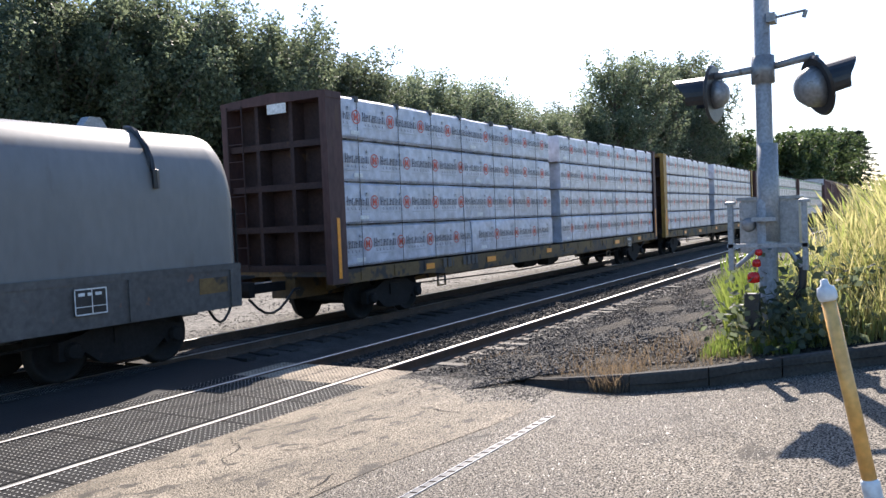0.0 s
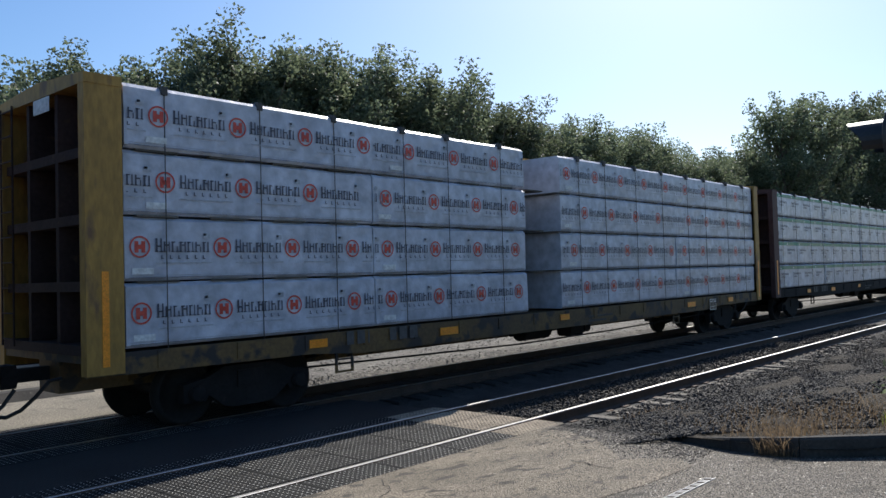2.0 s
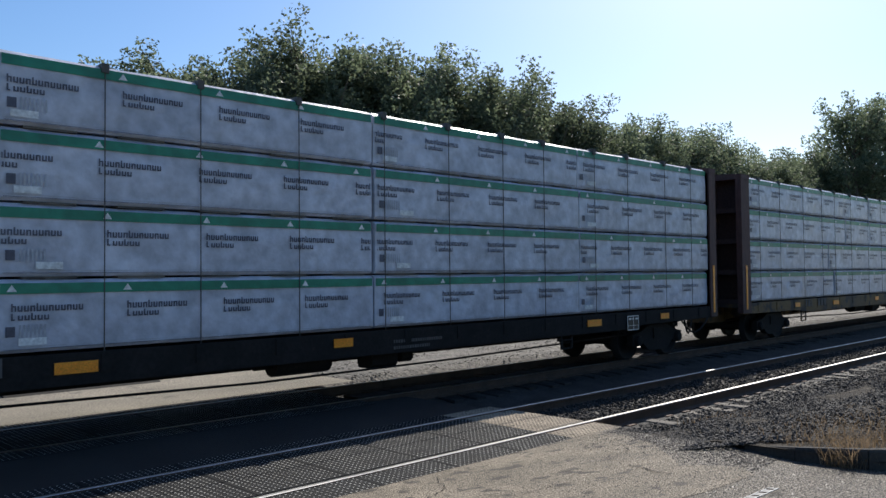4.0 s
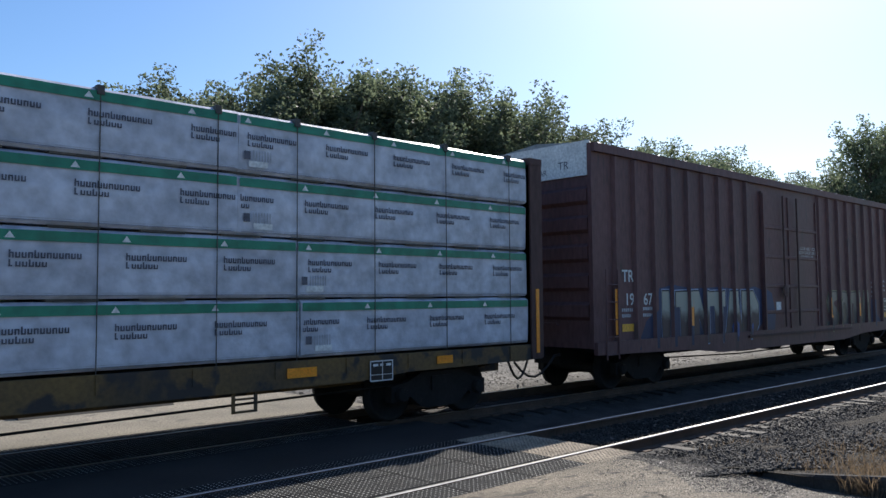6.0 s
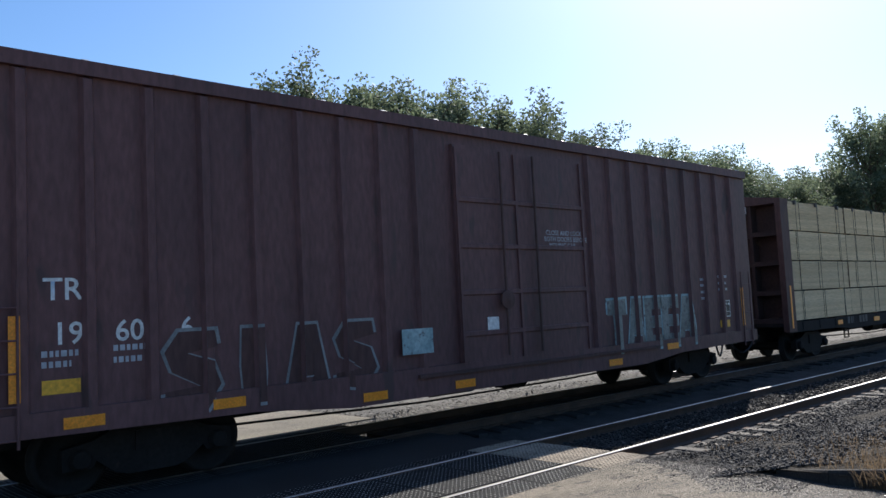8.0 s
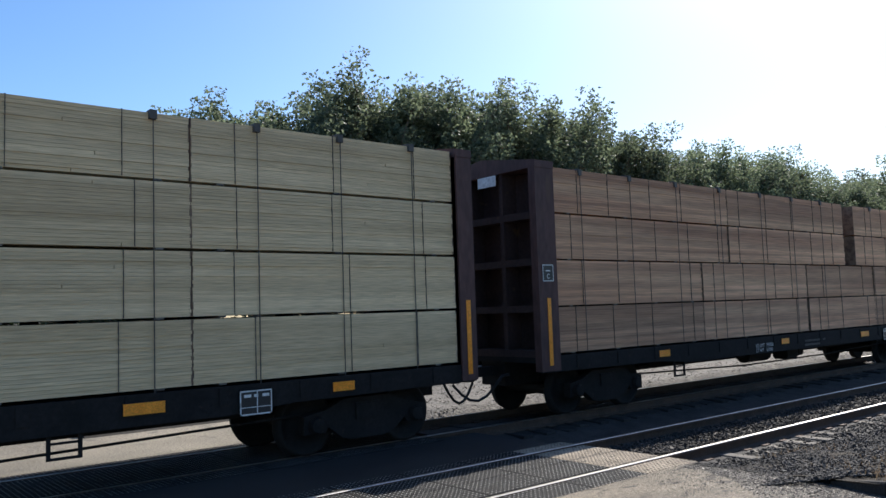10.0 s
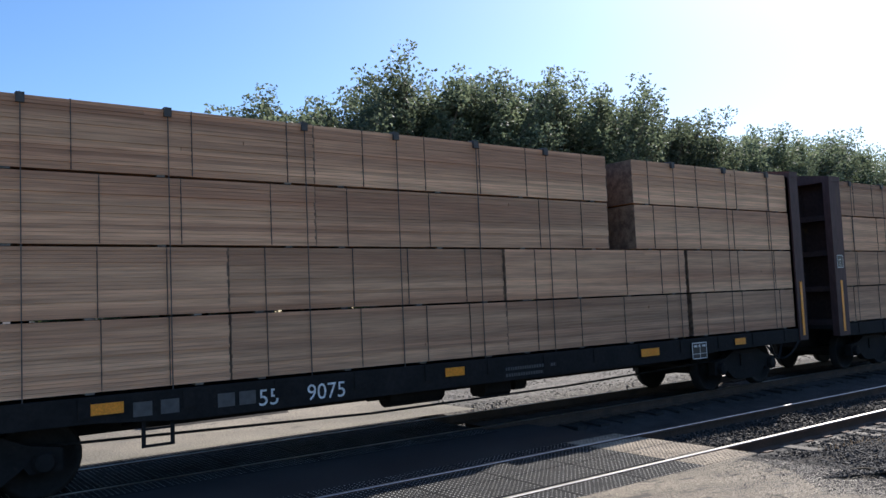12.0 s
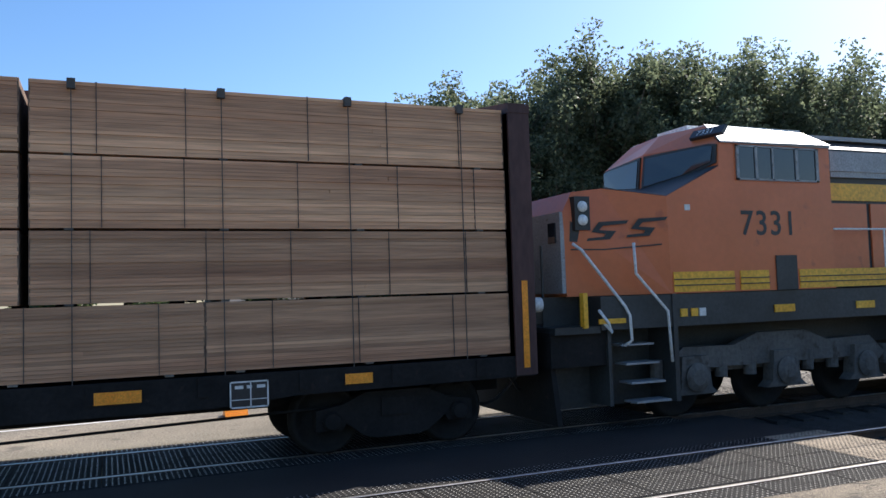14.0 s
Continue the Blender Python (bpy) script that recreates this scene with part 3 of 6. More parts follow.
def truck(parent, x, base=1.78, r=0.46, mat=None, name="truck"):
    """A two-axle freight truck: cast side frames, bolster, springs and two wheelsets."""
    mat = mat or GRIME
    b = Build()
    h = base / 2
    for s in (-1, 1):
        y0, y1 = sorted((s * 0.93, s * 1.09))
        b.prism_y([(-h - 0.2, 0.34), (-h - 0.2, 0.6), (-h + 0.15, 0.66), (-0.42, 0.8), (0.42, 0.8), (h - 0.15, 0.66), (h + 0.2, 0.6), (h + 0.2, 0.34), (h - 0.15, 0.34), (h - 0.2, 0.42),
                   (0.45, 0.24), (0.3, 0.2), (-0.3, 0.2), (-0.45, 0.24), (-h + 0.2, 0.42), (-h + 0.15, 0.34)], y0, y1)
        for a in (-h, h):
            b.lathe([(0.02, s * 1.0), (0.11, s * 1.02), (0.13, s * 1.12), (0.1, s * 1.17), (0.03, s * 1.18)], 12, 0, "y", (a, 0, r))
        for k in (-0.2, 0, 0.2):
            b.tube((k, s * 1.0, 0.24), (k, s * 1.0, 0.5), 0.075, 8)
    b.box(-0.22, 0.22, -1.12, 1.12, 0.48, 0.72)
    b.tube((-0.62, -0.7, 0.36), (-0.62, 0.7, 0.36), 0.06, 8)
    b.tube((0.62, -0.7, 0.36), (0.62, 0.7, 0.36), 0.06, 8)
    o = part(name, b, mat, parent)
    o.location = (x, 0, 0)
    for a in (-h, h):
        w = part("wheelset", WHEELSET, None, o, "steel wheels on an axle")
        w.location = (a, 0, r)
        WHEELSETS.append((w, a, r))
    return o


def coupler(parent, x, side):
    b = Build()
    e = x + side * 0.95
    b.box(min(x, e), max(x, e), -0.07, 0.07, 0.78, 0.96)
    b.prism_y([(e - 0.02, 0.72), (e + side * 0.16, 0.72), (e + side * 0.2, 0.86), (e + side * 0.16, 1.02), (e - 0.02, 1.02)], -0.16, 0.14)
    part("coupler", b, GRIME, parent)
    b = Build()
    pts = [(x, -0.45, 0.82)] + [(x + side * (0.15 + 0.95 * k / 6), -0.42 + 0.3 * k / 6, 0.8 - 0.42 * math.sin(math.pi * k / 6.5)) for k in range(7)]
    part("air_hose", b.pipe(pts, 0.026, 7), BLACK, parent, "hanging black brake hose")


def ladder(parent, x, y, z0, z1, mat, wide=0.42, along="y"):
    b = Build()
    e = (lambda d: (x, y + d)) if along == "y" else (lambda d: (x + d, y))
    for d in (-wide / 2, wide / 2):
        b.tube((*e(d), z0), (*e(d), z1), 0.016, 6)
    for k in range(int((z1 - z0) / 0.36) + 1):
        z = z0 + 0.1 + k * 0.36
        if z < z1:
            b.tube((*e(-wide / 2), z), (*e(wide / 2), z), 0.012, 6)
    part("ladder", b, mat, parent)


def data_panel(parent, x, z, y, w=0.52, hgt=0.3):
    """The little black inspection stencil with a white border and a cross bar."""
    b = Build()
    b.box(x, x + w, y - 0.006, y, z, z + hgt, 0)
    for a0, a1, c0, c1 in ((0, w, 0, 0.018), (0, w, hgt - 0.018, hgt), (0, 0.018, 0, hgt), (w - 0.018, w, 0, hgt), (w * 0.52, w * 0.55, 0, hgt), (0, w, hgt * 0.3, hgt * 0.33),
                           (0.06, 0.16, hgt * 0.72, hgt * 0.84), (0.2, 0.26, hgt * 0.72, hgt * 0.84), (0.32, 0.42, hgt * 0.72, hgt * 0.84)):
        b.card(x + a0, x + a1, z + c0, z + c1, y - 0.0085, 1)
    part("stencil_panel", b, [BLACK, WHITE], parent, "black stencil panel with a white border")


def reflector(parent, x, z, y, w=0.5, hgt=0.14):
    part("reflector", Build().box(x, x + w, y - 0.006, y, z, z + hgt), REFLECT, parent, "yellow reflective strip")


def bars(parent, x, z, y, rows, mat, seed=0, name="stencil"):
    """Small unreadable writing: rows of short bars of (width, height)."""
    r = random.Random(seed)
    for w, hgt, dz in rows:
        a = 0
        while a < w:
            c = hgt * r.uniform(0.5, 0.9)
            part(name, Build().box(x + a, x + min(a + c, w), y - 0.003, y, z + dz, z + dz + hgt), mat, parent)
            a += c + hgt * 0.35


def brake_gear(parent, L, seed):
    r = random.Random(seed)
    b = Build()
    m = L / 2
    b.tube((m - 1.6, -0.75, 0.72), (m - 0.6, -0.75, 0.72), 0.2, 12)
    b.tube((m - 1.9, -0.75, 0.72), (m - 1.6, -0.75, 0.72), 0.08, 8)
    part("valve_box", Build().chamfer(m + 0.2, m + 0.75, -0.95, -0.55, 0.5, 0.9, 0.06), GRIME, parent)
    part("valve", Build().chamfer(m + 0.9, m + 1.15, -0.9, -0.6, 0.55, 0.8, 0.06), GRIME, parent)
    part("brake_cylinder", b, GRIME, parent)
    b = Build()
    b.pipe([(2.2, -0.9, 0.62), (m - 2, -1.0, 0.5), (m + 2, -1.0, 0.52), (L - 2.4, -0.9, 0.62)], 0.018, 6)
    b.pipe([(3.0, -0.6, 0.8), (m - 1.9, -0.7, 0.72)], 0.016, 6)
    part("brake_rod", b, GRIME, parent)


def steps(parent, x, mat, y=-1.32, z0=0.45, z1=0.98, wide=0.34):
    b = Build()
    for d in (0, wide):
        b.box(x + d - 0.022, x + d + 0.022, y - 0.01, y + 0.02, z0, z1)
    b.box(x, x + wide, y - 0.012, y + 0.03, z0, z0 + 0.03)
    b.box(x, x + wide, y - 0.012, y + 0.03, (z0 + z1) / 2, (z0 + z1) / 2 + 0.025)
    part("sill_step", b, mat, parent)


def wrapped_bundle(parent, x0, x1, z0, z1, y0, y1, style, seed):
    """A paper-wrapped pack of lumber with slightly sagging, rounded edges and printed panels."""
    r = random.Random(seed)
    b = Build()
    n = max(2, int((x1 - x0) / 0.6))
    c = 0.035
    rows = []
    for i in range(n + 1):
        x = x0 + (x1 - x0) * i / n
        d, e, g = r.uniform(-0.012, 0.012), r.uniform(-0.012, 0.012), r.uniform(-0.006, 0.01)
        rows.append([(x, y0 + d, z0 + c), (x, y0 + d * 0.3 - 0.006, (z0 + z1) / 2 + e), (x, y0 + e, z1 - c - 0.01), (x, y0 + c + 0.02, z1 + g), (x, y1 - c, z1 + g), (x, y1, z1 - c), (x, y1, z0 + c), (x, y1 - c, z0), (x, y0 + c, z0)])
    k = 9
    b.add([p for q in rows for p in q], [(i * k + j, i * k + (j + 1) % k, (i + 1) * k + (j + 1) % k, (i + 1) * k + j) for i in range(n) for j in range(k)] + [tuple(range(k)), tuple(range(n * k, n * k + k))[::-1]], 0)
    ob = part("lumber_pack", b, WRAP, parent, "white paper-wrapped pack of lumber with printed sides", smooth=False)
    hgt = z1 - z0
    p = Build()
    y = y0 - 0.019
    if style == "red":
        a = x0 + r.uniform(-0.9, 0.1)
        while a < x1 - 0.2:
            lo, hi = x0 + 0.03, x1 - 0.03

            def bar(u0, u1, v0, v1, m):
                u0, u1 = max(lo, a + u0), min(hi, a + u1)
                if u1 - u0 > 0.008:
                    p.card(u0, u1, z0 + hgt * v0, z0 + hgt * v1, y, m)
            # a row of upright strokes for the long word, a row of dots below it
            for i in range(7):
                u, top, wide = 0.02 + i * 0.118, 0.67 if i == 0 else 0.62, 0.024 if i % 3 else 0.03
                bar(u, u + wide, 0.45, top, 0), bar(u + 0.07, u + 0.07 + wide * 0.7, 0.45, top if i % 3 != 2 else 0.54, 0)
                bar(u - 0.008, u + 0.038, 0.45, 0.465, 0), bar(u + 0.055, u + 0.1, 0.45, 0.465, 0) if i % 2 == 0 else None
                bar(u - 0.006, u + 0.05, top - 0.018, top, 0) if i in (2, 3, 4, 6) else None
                bar(u + 0.02, u + 0.075, 0.53 + 0.02 * (i % 2), 0.555 + 0.02 * (i % 2), 0) if i in (0, 1, 3, 5) else None
            for i in range(6):
                bar(0.1 + i * 0.125, 0.115 + i * 0.125, 0.34, 0.4, 0), bar(0.1 + i * 0.125, 0.14 + i * 0.125, 0.34, 0.352, 0)
            bar(0.02, 0.86, 0.265, 0.285, 1)
            bar(0.74, 0.84, 0.68, 0.76, 1), bar(0.74, 0.785, 0.72, 0.76, 0)
            # ring with a block in it
            cx, cz, R = a + 1.04, z0 + hgt * 0.53, 0.145
            if cx - R > lo and cx + R < hi:
                N = 20
                ring = [(cx + q * math.cos(t * math.tau / N), y, cz + q * math.sin(t * math.tau / N)) for q in (R, R * 0.84) for t in range(N)]
                p.add(ring, [(i, (i + 1) % N, N + (i + 1) % N, N + i) for i in range(N)], 2)
                for u0, u1, v0, v1 in ((-0.075, -0.02, -0.075, 0.075), (0.02, 0.075, -0.075, 0.075), (-0.02, 0.02, -0.03, 0.03)):
                    p.card(cx + u0, cx + u1, cz + v0, cz + v1, y, 2)
            a += 1.24
    else:
        p.card(x0 + 0.02, x1 - 0.02, z1 - hgt * 0.2, z1 - 0.045, y, 4)
        a = x0 + r.uniform(-0.4, 0.3)
        while a < x1 - 0.3:
            lo, hi = x0 + 0.03, x1 - 0.03

            def bar(u0, u1, v0, v1, m):
                u0, u1 = max(lo, a + u0), min(hi, a + u1)
                if u1 - u0 > 0.008:
                    p.card(u0, u1, z0 + hgt * v0, z0 + hgt * v1, y, m)
            for i in range(12):
                tall = 0.03 if i in (0, 4) else 0
                bar(0.1 + i * 0.067, 0.119 + i * 0.067, 0.56, 0.64 + tall, 0), bar(0.137 + i * 0.067, 0.153 + i * 0.067, 0.56, 0.64, 0), bar(0.119 + i * 0.067, 0.137 + i * 0.067, 0.56 if i % 3 else 0.62, 0.58 if i % 3 else 0.64, 0)
            for i in range(6):
                bar(0.1 + i * 0.07, 0.12 + i * 0.07, 0.44, 0.51 + (0.03 if i in (0, 3) else 0), 0), bar(0.12 + i * 0.07, 0.14 + i * 0.07, 0.44, 0.46, 0), bar(0.14 + i * 0.07, 0.156 + i * 0.07, 0.44, 0.51, 0) if i else None
            # pale triangle on the band
            tx = a + 0.05
            if lo < tx < hi - 0.15:
                p.add([(tx, y - 0.002, z1 - hgt * 0.17), (tx + 0.11, y - 0.002, z1 - hgt * 0.17), (tx + 0.055, y - 0.002, z1 - hgt * 0.075)], [(0, 1, 2)], 5)
            a += 1.32
        q = x0 + 0.08
        p.card(q, q + 0.1, z0 + hgt * 0.22, z0 + hgt * 0.36, y, 0)
        for i in range(7):
            p.card(q + 0.14 + i * 0.045, q + 0.16 + i * 0.045, z0 + hgt * 0.2, z0 + hgt * 0.38, y, 1)
    # shipping label and the edge lines of the wrap
    q = x0 + (x1 - x0) * r.uniform(0.02, 0.1)
    p.card(q, q + 0.3, z0 + hgt * 0.1, z0 + hgt * 0.2, y - 0.001, 5)
    p.card(x0 + 0.05, x1 - 0.05, z0 + hgt * 0.075, z0 + hgt * 0.083, y, 1)
    p.card(x0 + 0.05, x1 - 0.05, z0 + hgt * 0.045, z0 + hgt * 0.052, y, 0)
    if y0 < 0:
        part("print", p, [INK, PALEINK, REDINK, REDINK, GREEN, WHITE], ob, "dark and coloured printing on the wrap")
    return ob


def bare_bundle(parent, x0, x1, z0, z1, y0, y1, seed, mat):
    """A bundle of sawn boards in layers, held by two spacers and thin bands."""
    r = random.Random(seed)
    b = Build()
    lay = 18
    t = (z1 - z0 - 0.026) / lay
    for i in range(lay):
        z = z0 + 0.026 + i * t
        a = x0
        while a < x1 - 0.01:
            e = x1 if r.random() < 0.9 else min(x1, a + r.uniform(2.5, 4.9))
            if x1 - e < 0.8:
                e = x1
            d = r.uniform(0, 0.014)
            b.box(a + r.uniform(0, 0.008), e - r.uniform(0, 0.008), y0 + d, y1 - d, z, z + t - 0.0025, 0)
            a = e
    core = Build().box(x0 + 0.03, x1 - 0.03, y0 + 0.03, y1 - 0.03, z0 + 0.03, z1 - 0.01, 0)
    ob = part("lumber_pack", core, mat, parent, "square pack of bare sawn boards in even layers")
    tagged(part("board", b, mat, ob, "sawn boards with long grain"), kind="stuff")
    for e0, e1 in ((x0 - 0.004, x0 + 0.012), (x1 - 0.012, x1 + 0.004)):
        part("end_grain", Build().box(e0, e1, y0 + 0.008, y1 - 0.008, z0 + 0.028, z1 - 0.003), ENDWOOD, ob, "darker grey-brown board ends")
    b = Build()
    for x in span(x0 + 0.4, x1 - 0.4, 1.5):
        b.box(x - 0.05, x + 0.05, y0 + 0.01, y1 - 0.01, z0, z0 + 0.024, 0)
    tagged(part("spacer", b, TIMBER, ob), kind="stuff")
    p = Build()
    for k in range(max(2, int((x1 - x0) / 1.1))):
        x = x0 + (x1 - x0) * (k + 0.5) / max(2, int((x1 - x0) / 1.1)) + r.uniform(-0.2, 0.2)
        p.box(x - 0.0045, x + 0.0045, y0 - 0.004, y0 + 0.01, z0 + 0.03, z1)
        p.box(x - 0.011, x + 0.011, y0, y1, z1 - 0.004, z1 + 0.004)
    tagged(part("band", p, STRAP, ob, "thin dark packing bands"), kind="stuff")
    return ob


def centerbeam(s, L, paint, sill, style, seed, cuts, name="centerbeam_flatcar", label="", number=""):
    """A flat car with a high spine, bulkheads at both ends and four tiers of lumber on each side. cuts: for each tier the joints (from, to)."""
    car = thing(name, label, "flatcar", "lumber cars of the train")
    r = random.Random(seed)
    Y, Z0, Z1 = 1.33, 1.18, 4.61 if style == "bare" else 4.66
    peak = 4.9 if style in ("bare", "pale") else 4.78
    b = Build()
    b.box(-0.5, L + 0.35, -1.36, 1.36, 1.05, 1.15)
    for sgn in (-1, 1):
        y0, y1 = sorted((sgn * 1.37, sgn * 1.29))
        b.prism_y([(-0.5, 1.16), (L + 0.35, 1.16), (L + 0.35, 0.88), (L - 3.0, 0.86), (L - 4.0, 0.78), (4.0, 0.78), (3.0, 0.86), (-0.5, 0.88)], y0, y1)
    b.box(-0.4, L + 0.25, -0.32, 0.32, 0.6, 1.04)
    for x in span(0.6, L - 0.6, 1.55):
        b.prism_x([(-1.28, 1.04), (-1.28, 0.9), (-0.32, 0.66), (0.32, 0.66), (1.28, 0.9), (1.28, 1.04)], x - 0.05, x + 0.05)
    part("underframe", b, sill, car, "grimy steel deck and side sills")
    b = Build()
    for x in span(0.5, L - 0.5, 1.2):
        b.box(x - 0.07, x + 0.07, -1.385, -1.3, 0.92, 1.155)
    tagged(part("stake_pocket", b, sill, car), kind="stuff")
    # spine
    b = Build()
    b.box(0, L, -0.17, 0.17, 4.55, 4.74)
    b.box(0, L, -0.1, 0.1, 1.155, 1.5)
    for x in span(0.6, L - 0.6, 1.8):
        part("spine_post", Build().box(x - 0.09, x + 0.09, -0.11, 0.11, 1.3, 4.55), GRIME, car)
    for k, x in enumerate(span(0.6, L - 0.6, 1.8)[:-1]):
        if k % 2 == 0:
            part("brace", Build().tube((x, 0, 1.5), (x + 1.8, 0, 3.6), 0.07, 6), GRIME, car)
    part("centre_beam", b, paint, car)
    # bulkheads
    for e0, e1, out in ((-0.52, -0.03, -1), (L + 0.03, L + 0.36, 1)):
        plate = (e1 - 0.07, e1) if out < 0 else (e0, e0 + 0.07)
        mid = (e0 + 0.06, e1) if out < 0 else (e0, e1 - 0.06)
        # Plate, uprights, ribs and ladder are coloured dark for the recess's shade.
        bulk = part("bulkhead", Build().prism_x([(-1.36, 1.03), (1.36, 1.03), (1.36, 4.66), (0, peak - 0.04), (-1.36, 4.66)], *plate), SHADED_BROWN, car, "ribbed steel end bulkhead with a low peaked top")
        for y in (-1.4, 1.24):
            part("corner_post", Build().box(e0, e1, y, y + 0.16, 0.9, 4.68), paint, bulk)
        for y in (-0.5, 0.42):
            part("upright", Build().box(mid[0] + 0.003, mid[1] - 0.003, y, y + 0.09, 1.1, 4.62), SHADED_BROWN, bulk)
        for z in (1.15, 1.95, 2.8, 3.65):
            part("rib", Build().box(*(mid if z > 1.2 else (e0, e1)), -1.25, 1.25, z, z + 0.13), SHADED_BROWN, bulk)
        part("cap", Build().prism_x([(-1.41, 4.56), (1.41, 4.56), (1.41, 4.69), (0, peak), (-1.41, 4.69)], e0 - 0.004, e1 + 0.004), paint, bulk)
        xx = e0 - 0.03 if out < 0 else e1 + 0.03
        ladder(car, xx, 1.0, 1.2, 4.6, SHADED_BROWN)
        part("reflector", Build().box((e0 + e1) / 2 - 0.045, (e0 + e1) / 2 + 0.045, -1.408, -1.4, 1.0, 2.2), REFLECT, car, "tall yellow reflective strip")
        if out < 0:
            part("placard", Build().box(e0 - 0.008, e0, -0.4, 0.1, 4.35, 4.55), WHITE, car, "small white placard")
            bd = Build()
            bd.box(e0 + 0.1, e0 + 0.38, -1.408, -1.4, 2.5, 2.8, 0)
            for c0, c1, f0, f1 in ((0.1, 0.38, 2.5, 2.515), (0.1, 0.38, 2.785, 2.8), (0.1, 0.115, 2.5, 2.8), (0.365, 0.38, 2.5, 2.8), (0.18, 0.3, 2.68, 2.7)):
                bd.card(e0 + c0, e0 + c1, f0, f1, -1.4095, 1)
            if style == "bare":
                part("plate_mark", bd, [BLACK, WHITE], car, "square white-bordered clearance mark")
                lettering("plate_letter", "C", 0.12, e0 + 0.2, -1.41, 2.55, WHITE, car)
        coupler(car, e0 + 0.1 if out < 0 else e1 - 0.1, out)
    # load
    tier = (Z1 - Z0) / 4
    for k in range(4):
        joints = cuts[k] if len(cuts) == 4 else cuts[0]
        edges = [0.02]
        for j0, j1 in joints:
            edges += [j0, j1]
        edges.append(L - 0.02)
        runs = [(edges[q], edges[q + 1], -1) for q in range(0, len(edges), 2)] + [(0.02, L - 0.02, 1)]
        for xa, xb, sg in runs:
            # packs of about 5 m, those past the middle standing a little proud
            parts_n = max(1, round((xb - xa) / (4.9 if style == "bare" else 5.4)))
            for w in range(parts_n):
                a = xa + (xb - xa) * w / parts_n
                c = xa + (xb - xa) * (w + 1) / parts_n - (0.015 if w < parts_n - 1 else 0)
                o = r.uniform(-0.025, 0.02)
                z0, z1 = Z0 + k * tier, Z0 + (k + 1) * tier - (0.012 if style != "bare" else 0.004)
                y0, y1 = sorted((sg * (Y + o), sg * 0.2))
                if style in ("bare", "pale"):
                    bare_bundle(car, a, c, z0, z1, y0, y1, r.random(), LUMBER if style == "bare" else LUMBER2)
                else:
                    wrapped_bundle(car, a, c, z0 + 0.02, z1, y0, y1, style, r.random())
    if style in ("red", "green"):
        b = Build()
        for k in range(1, 4):
            for x in span(0.5, L - 0.5, 1.1):
                b.box(x - 0.3, x + 0.3, -Y + 0.02, -0.2, Z0 + k * tier - 0.008, Z0 + k * tier + 0.018)
        tagged(part("spacer", b, TIMBER, car, "wooden spacers between the tiers"), kind="stuff")
    # straps over the load
    for x in span(0.7, L - 0.7, 1.42 if style != "bare" else 1.6):
        x += r.uniform(-0.2, 0.2)
        if any(j0 - 0.1 < x < j1 + 0.1 for j0, j1 in cuts[-1]):
            continue
        b = Build()
        b.box(x - 0.006, x + 0.006, -Y - 0.034, -Y - 0.026, 1.0, Z1 + 0.01)
        b.box(x - 0.045, x + 0.045, -Y - 0.045, -Y + 0.06, Z1 - 0.1, Z1 + 0.015)
        b.tube((x, -Y, Z1 + 0.02), (x, -0.15, Z1 + 0.06), 0.014, 5)
        part("strap", b, STRAP, car, "dark tie-down strap with a corner guard")
    off = 2.05 if L > 20 else 1.62
    truck(car, off), truck(car, L - off)
    brake_gear(car, L, seed)
    for x in (L - 5.3,) if number else (6.0, L - 5.3):
        reflector(car, x, 0.92, -1.388)
    for x in (2.95, L - 2.4, L / 2 - 0.9):
        reflector(car, x, 0.95, -1.388, 0.36, 0.13)
    data_panel(car, L - 3.82, 0.76, -1.388, 0.46, 0.32)
    steps(car, 3.55, sill, -1.32, 0.5, 0.9)
    if style != "bare":
        steps(car, L - 6.1, sill, -1.32, 0.5, 0.85)
    if not number:
        bars(car, 3.72, 0.94, -1.389, [(0.5, 0.22, 0)], GREYDK, seed), bars(car, 4.7, 0.94, -1.389, [(0.75, 0.22, 0)], GREYDK, seed + 5)
    bars(car, L / 2 + 0.3, 0.84, -1.374, [(1.1, 0.05, 0.1), (0.8, 0.05, 0)], GREYDK, seed + 1)
    if number and number[0][0] == "55":
        for x in (3.42, 3.74, 4.44, 4.72):
            part("stencil", Build().box(x, x + 0.22, -1.374, -1.371, 0.88, 1.05), GREYDK, car, "faded pale block of the owner's mark")
    if number:
        for text, x, size, z in number:
            lettering("stencil_number", text, size, x, -1.373, z, WHITE, car, "pale stencilled lettering on the sill")
    CARS.append((car, s))
    return car


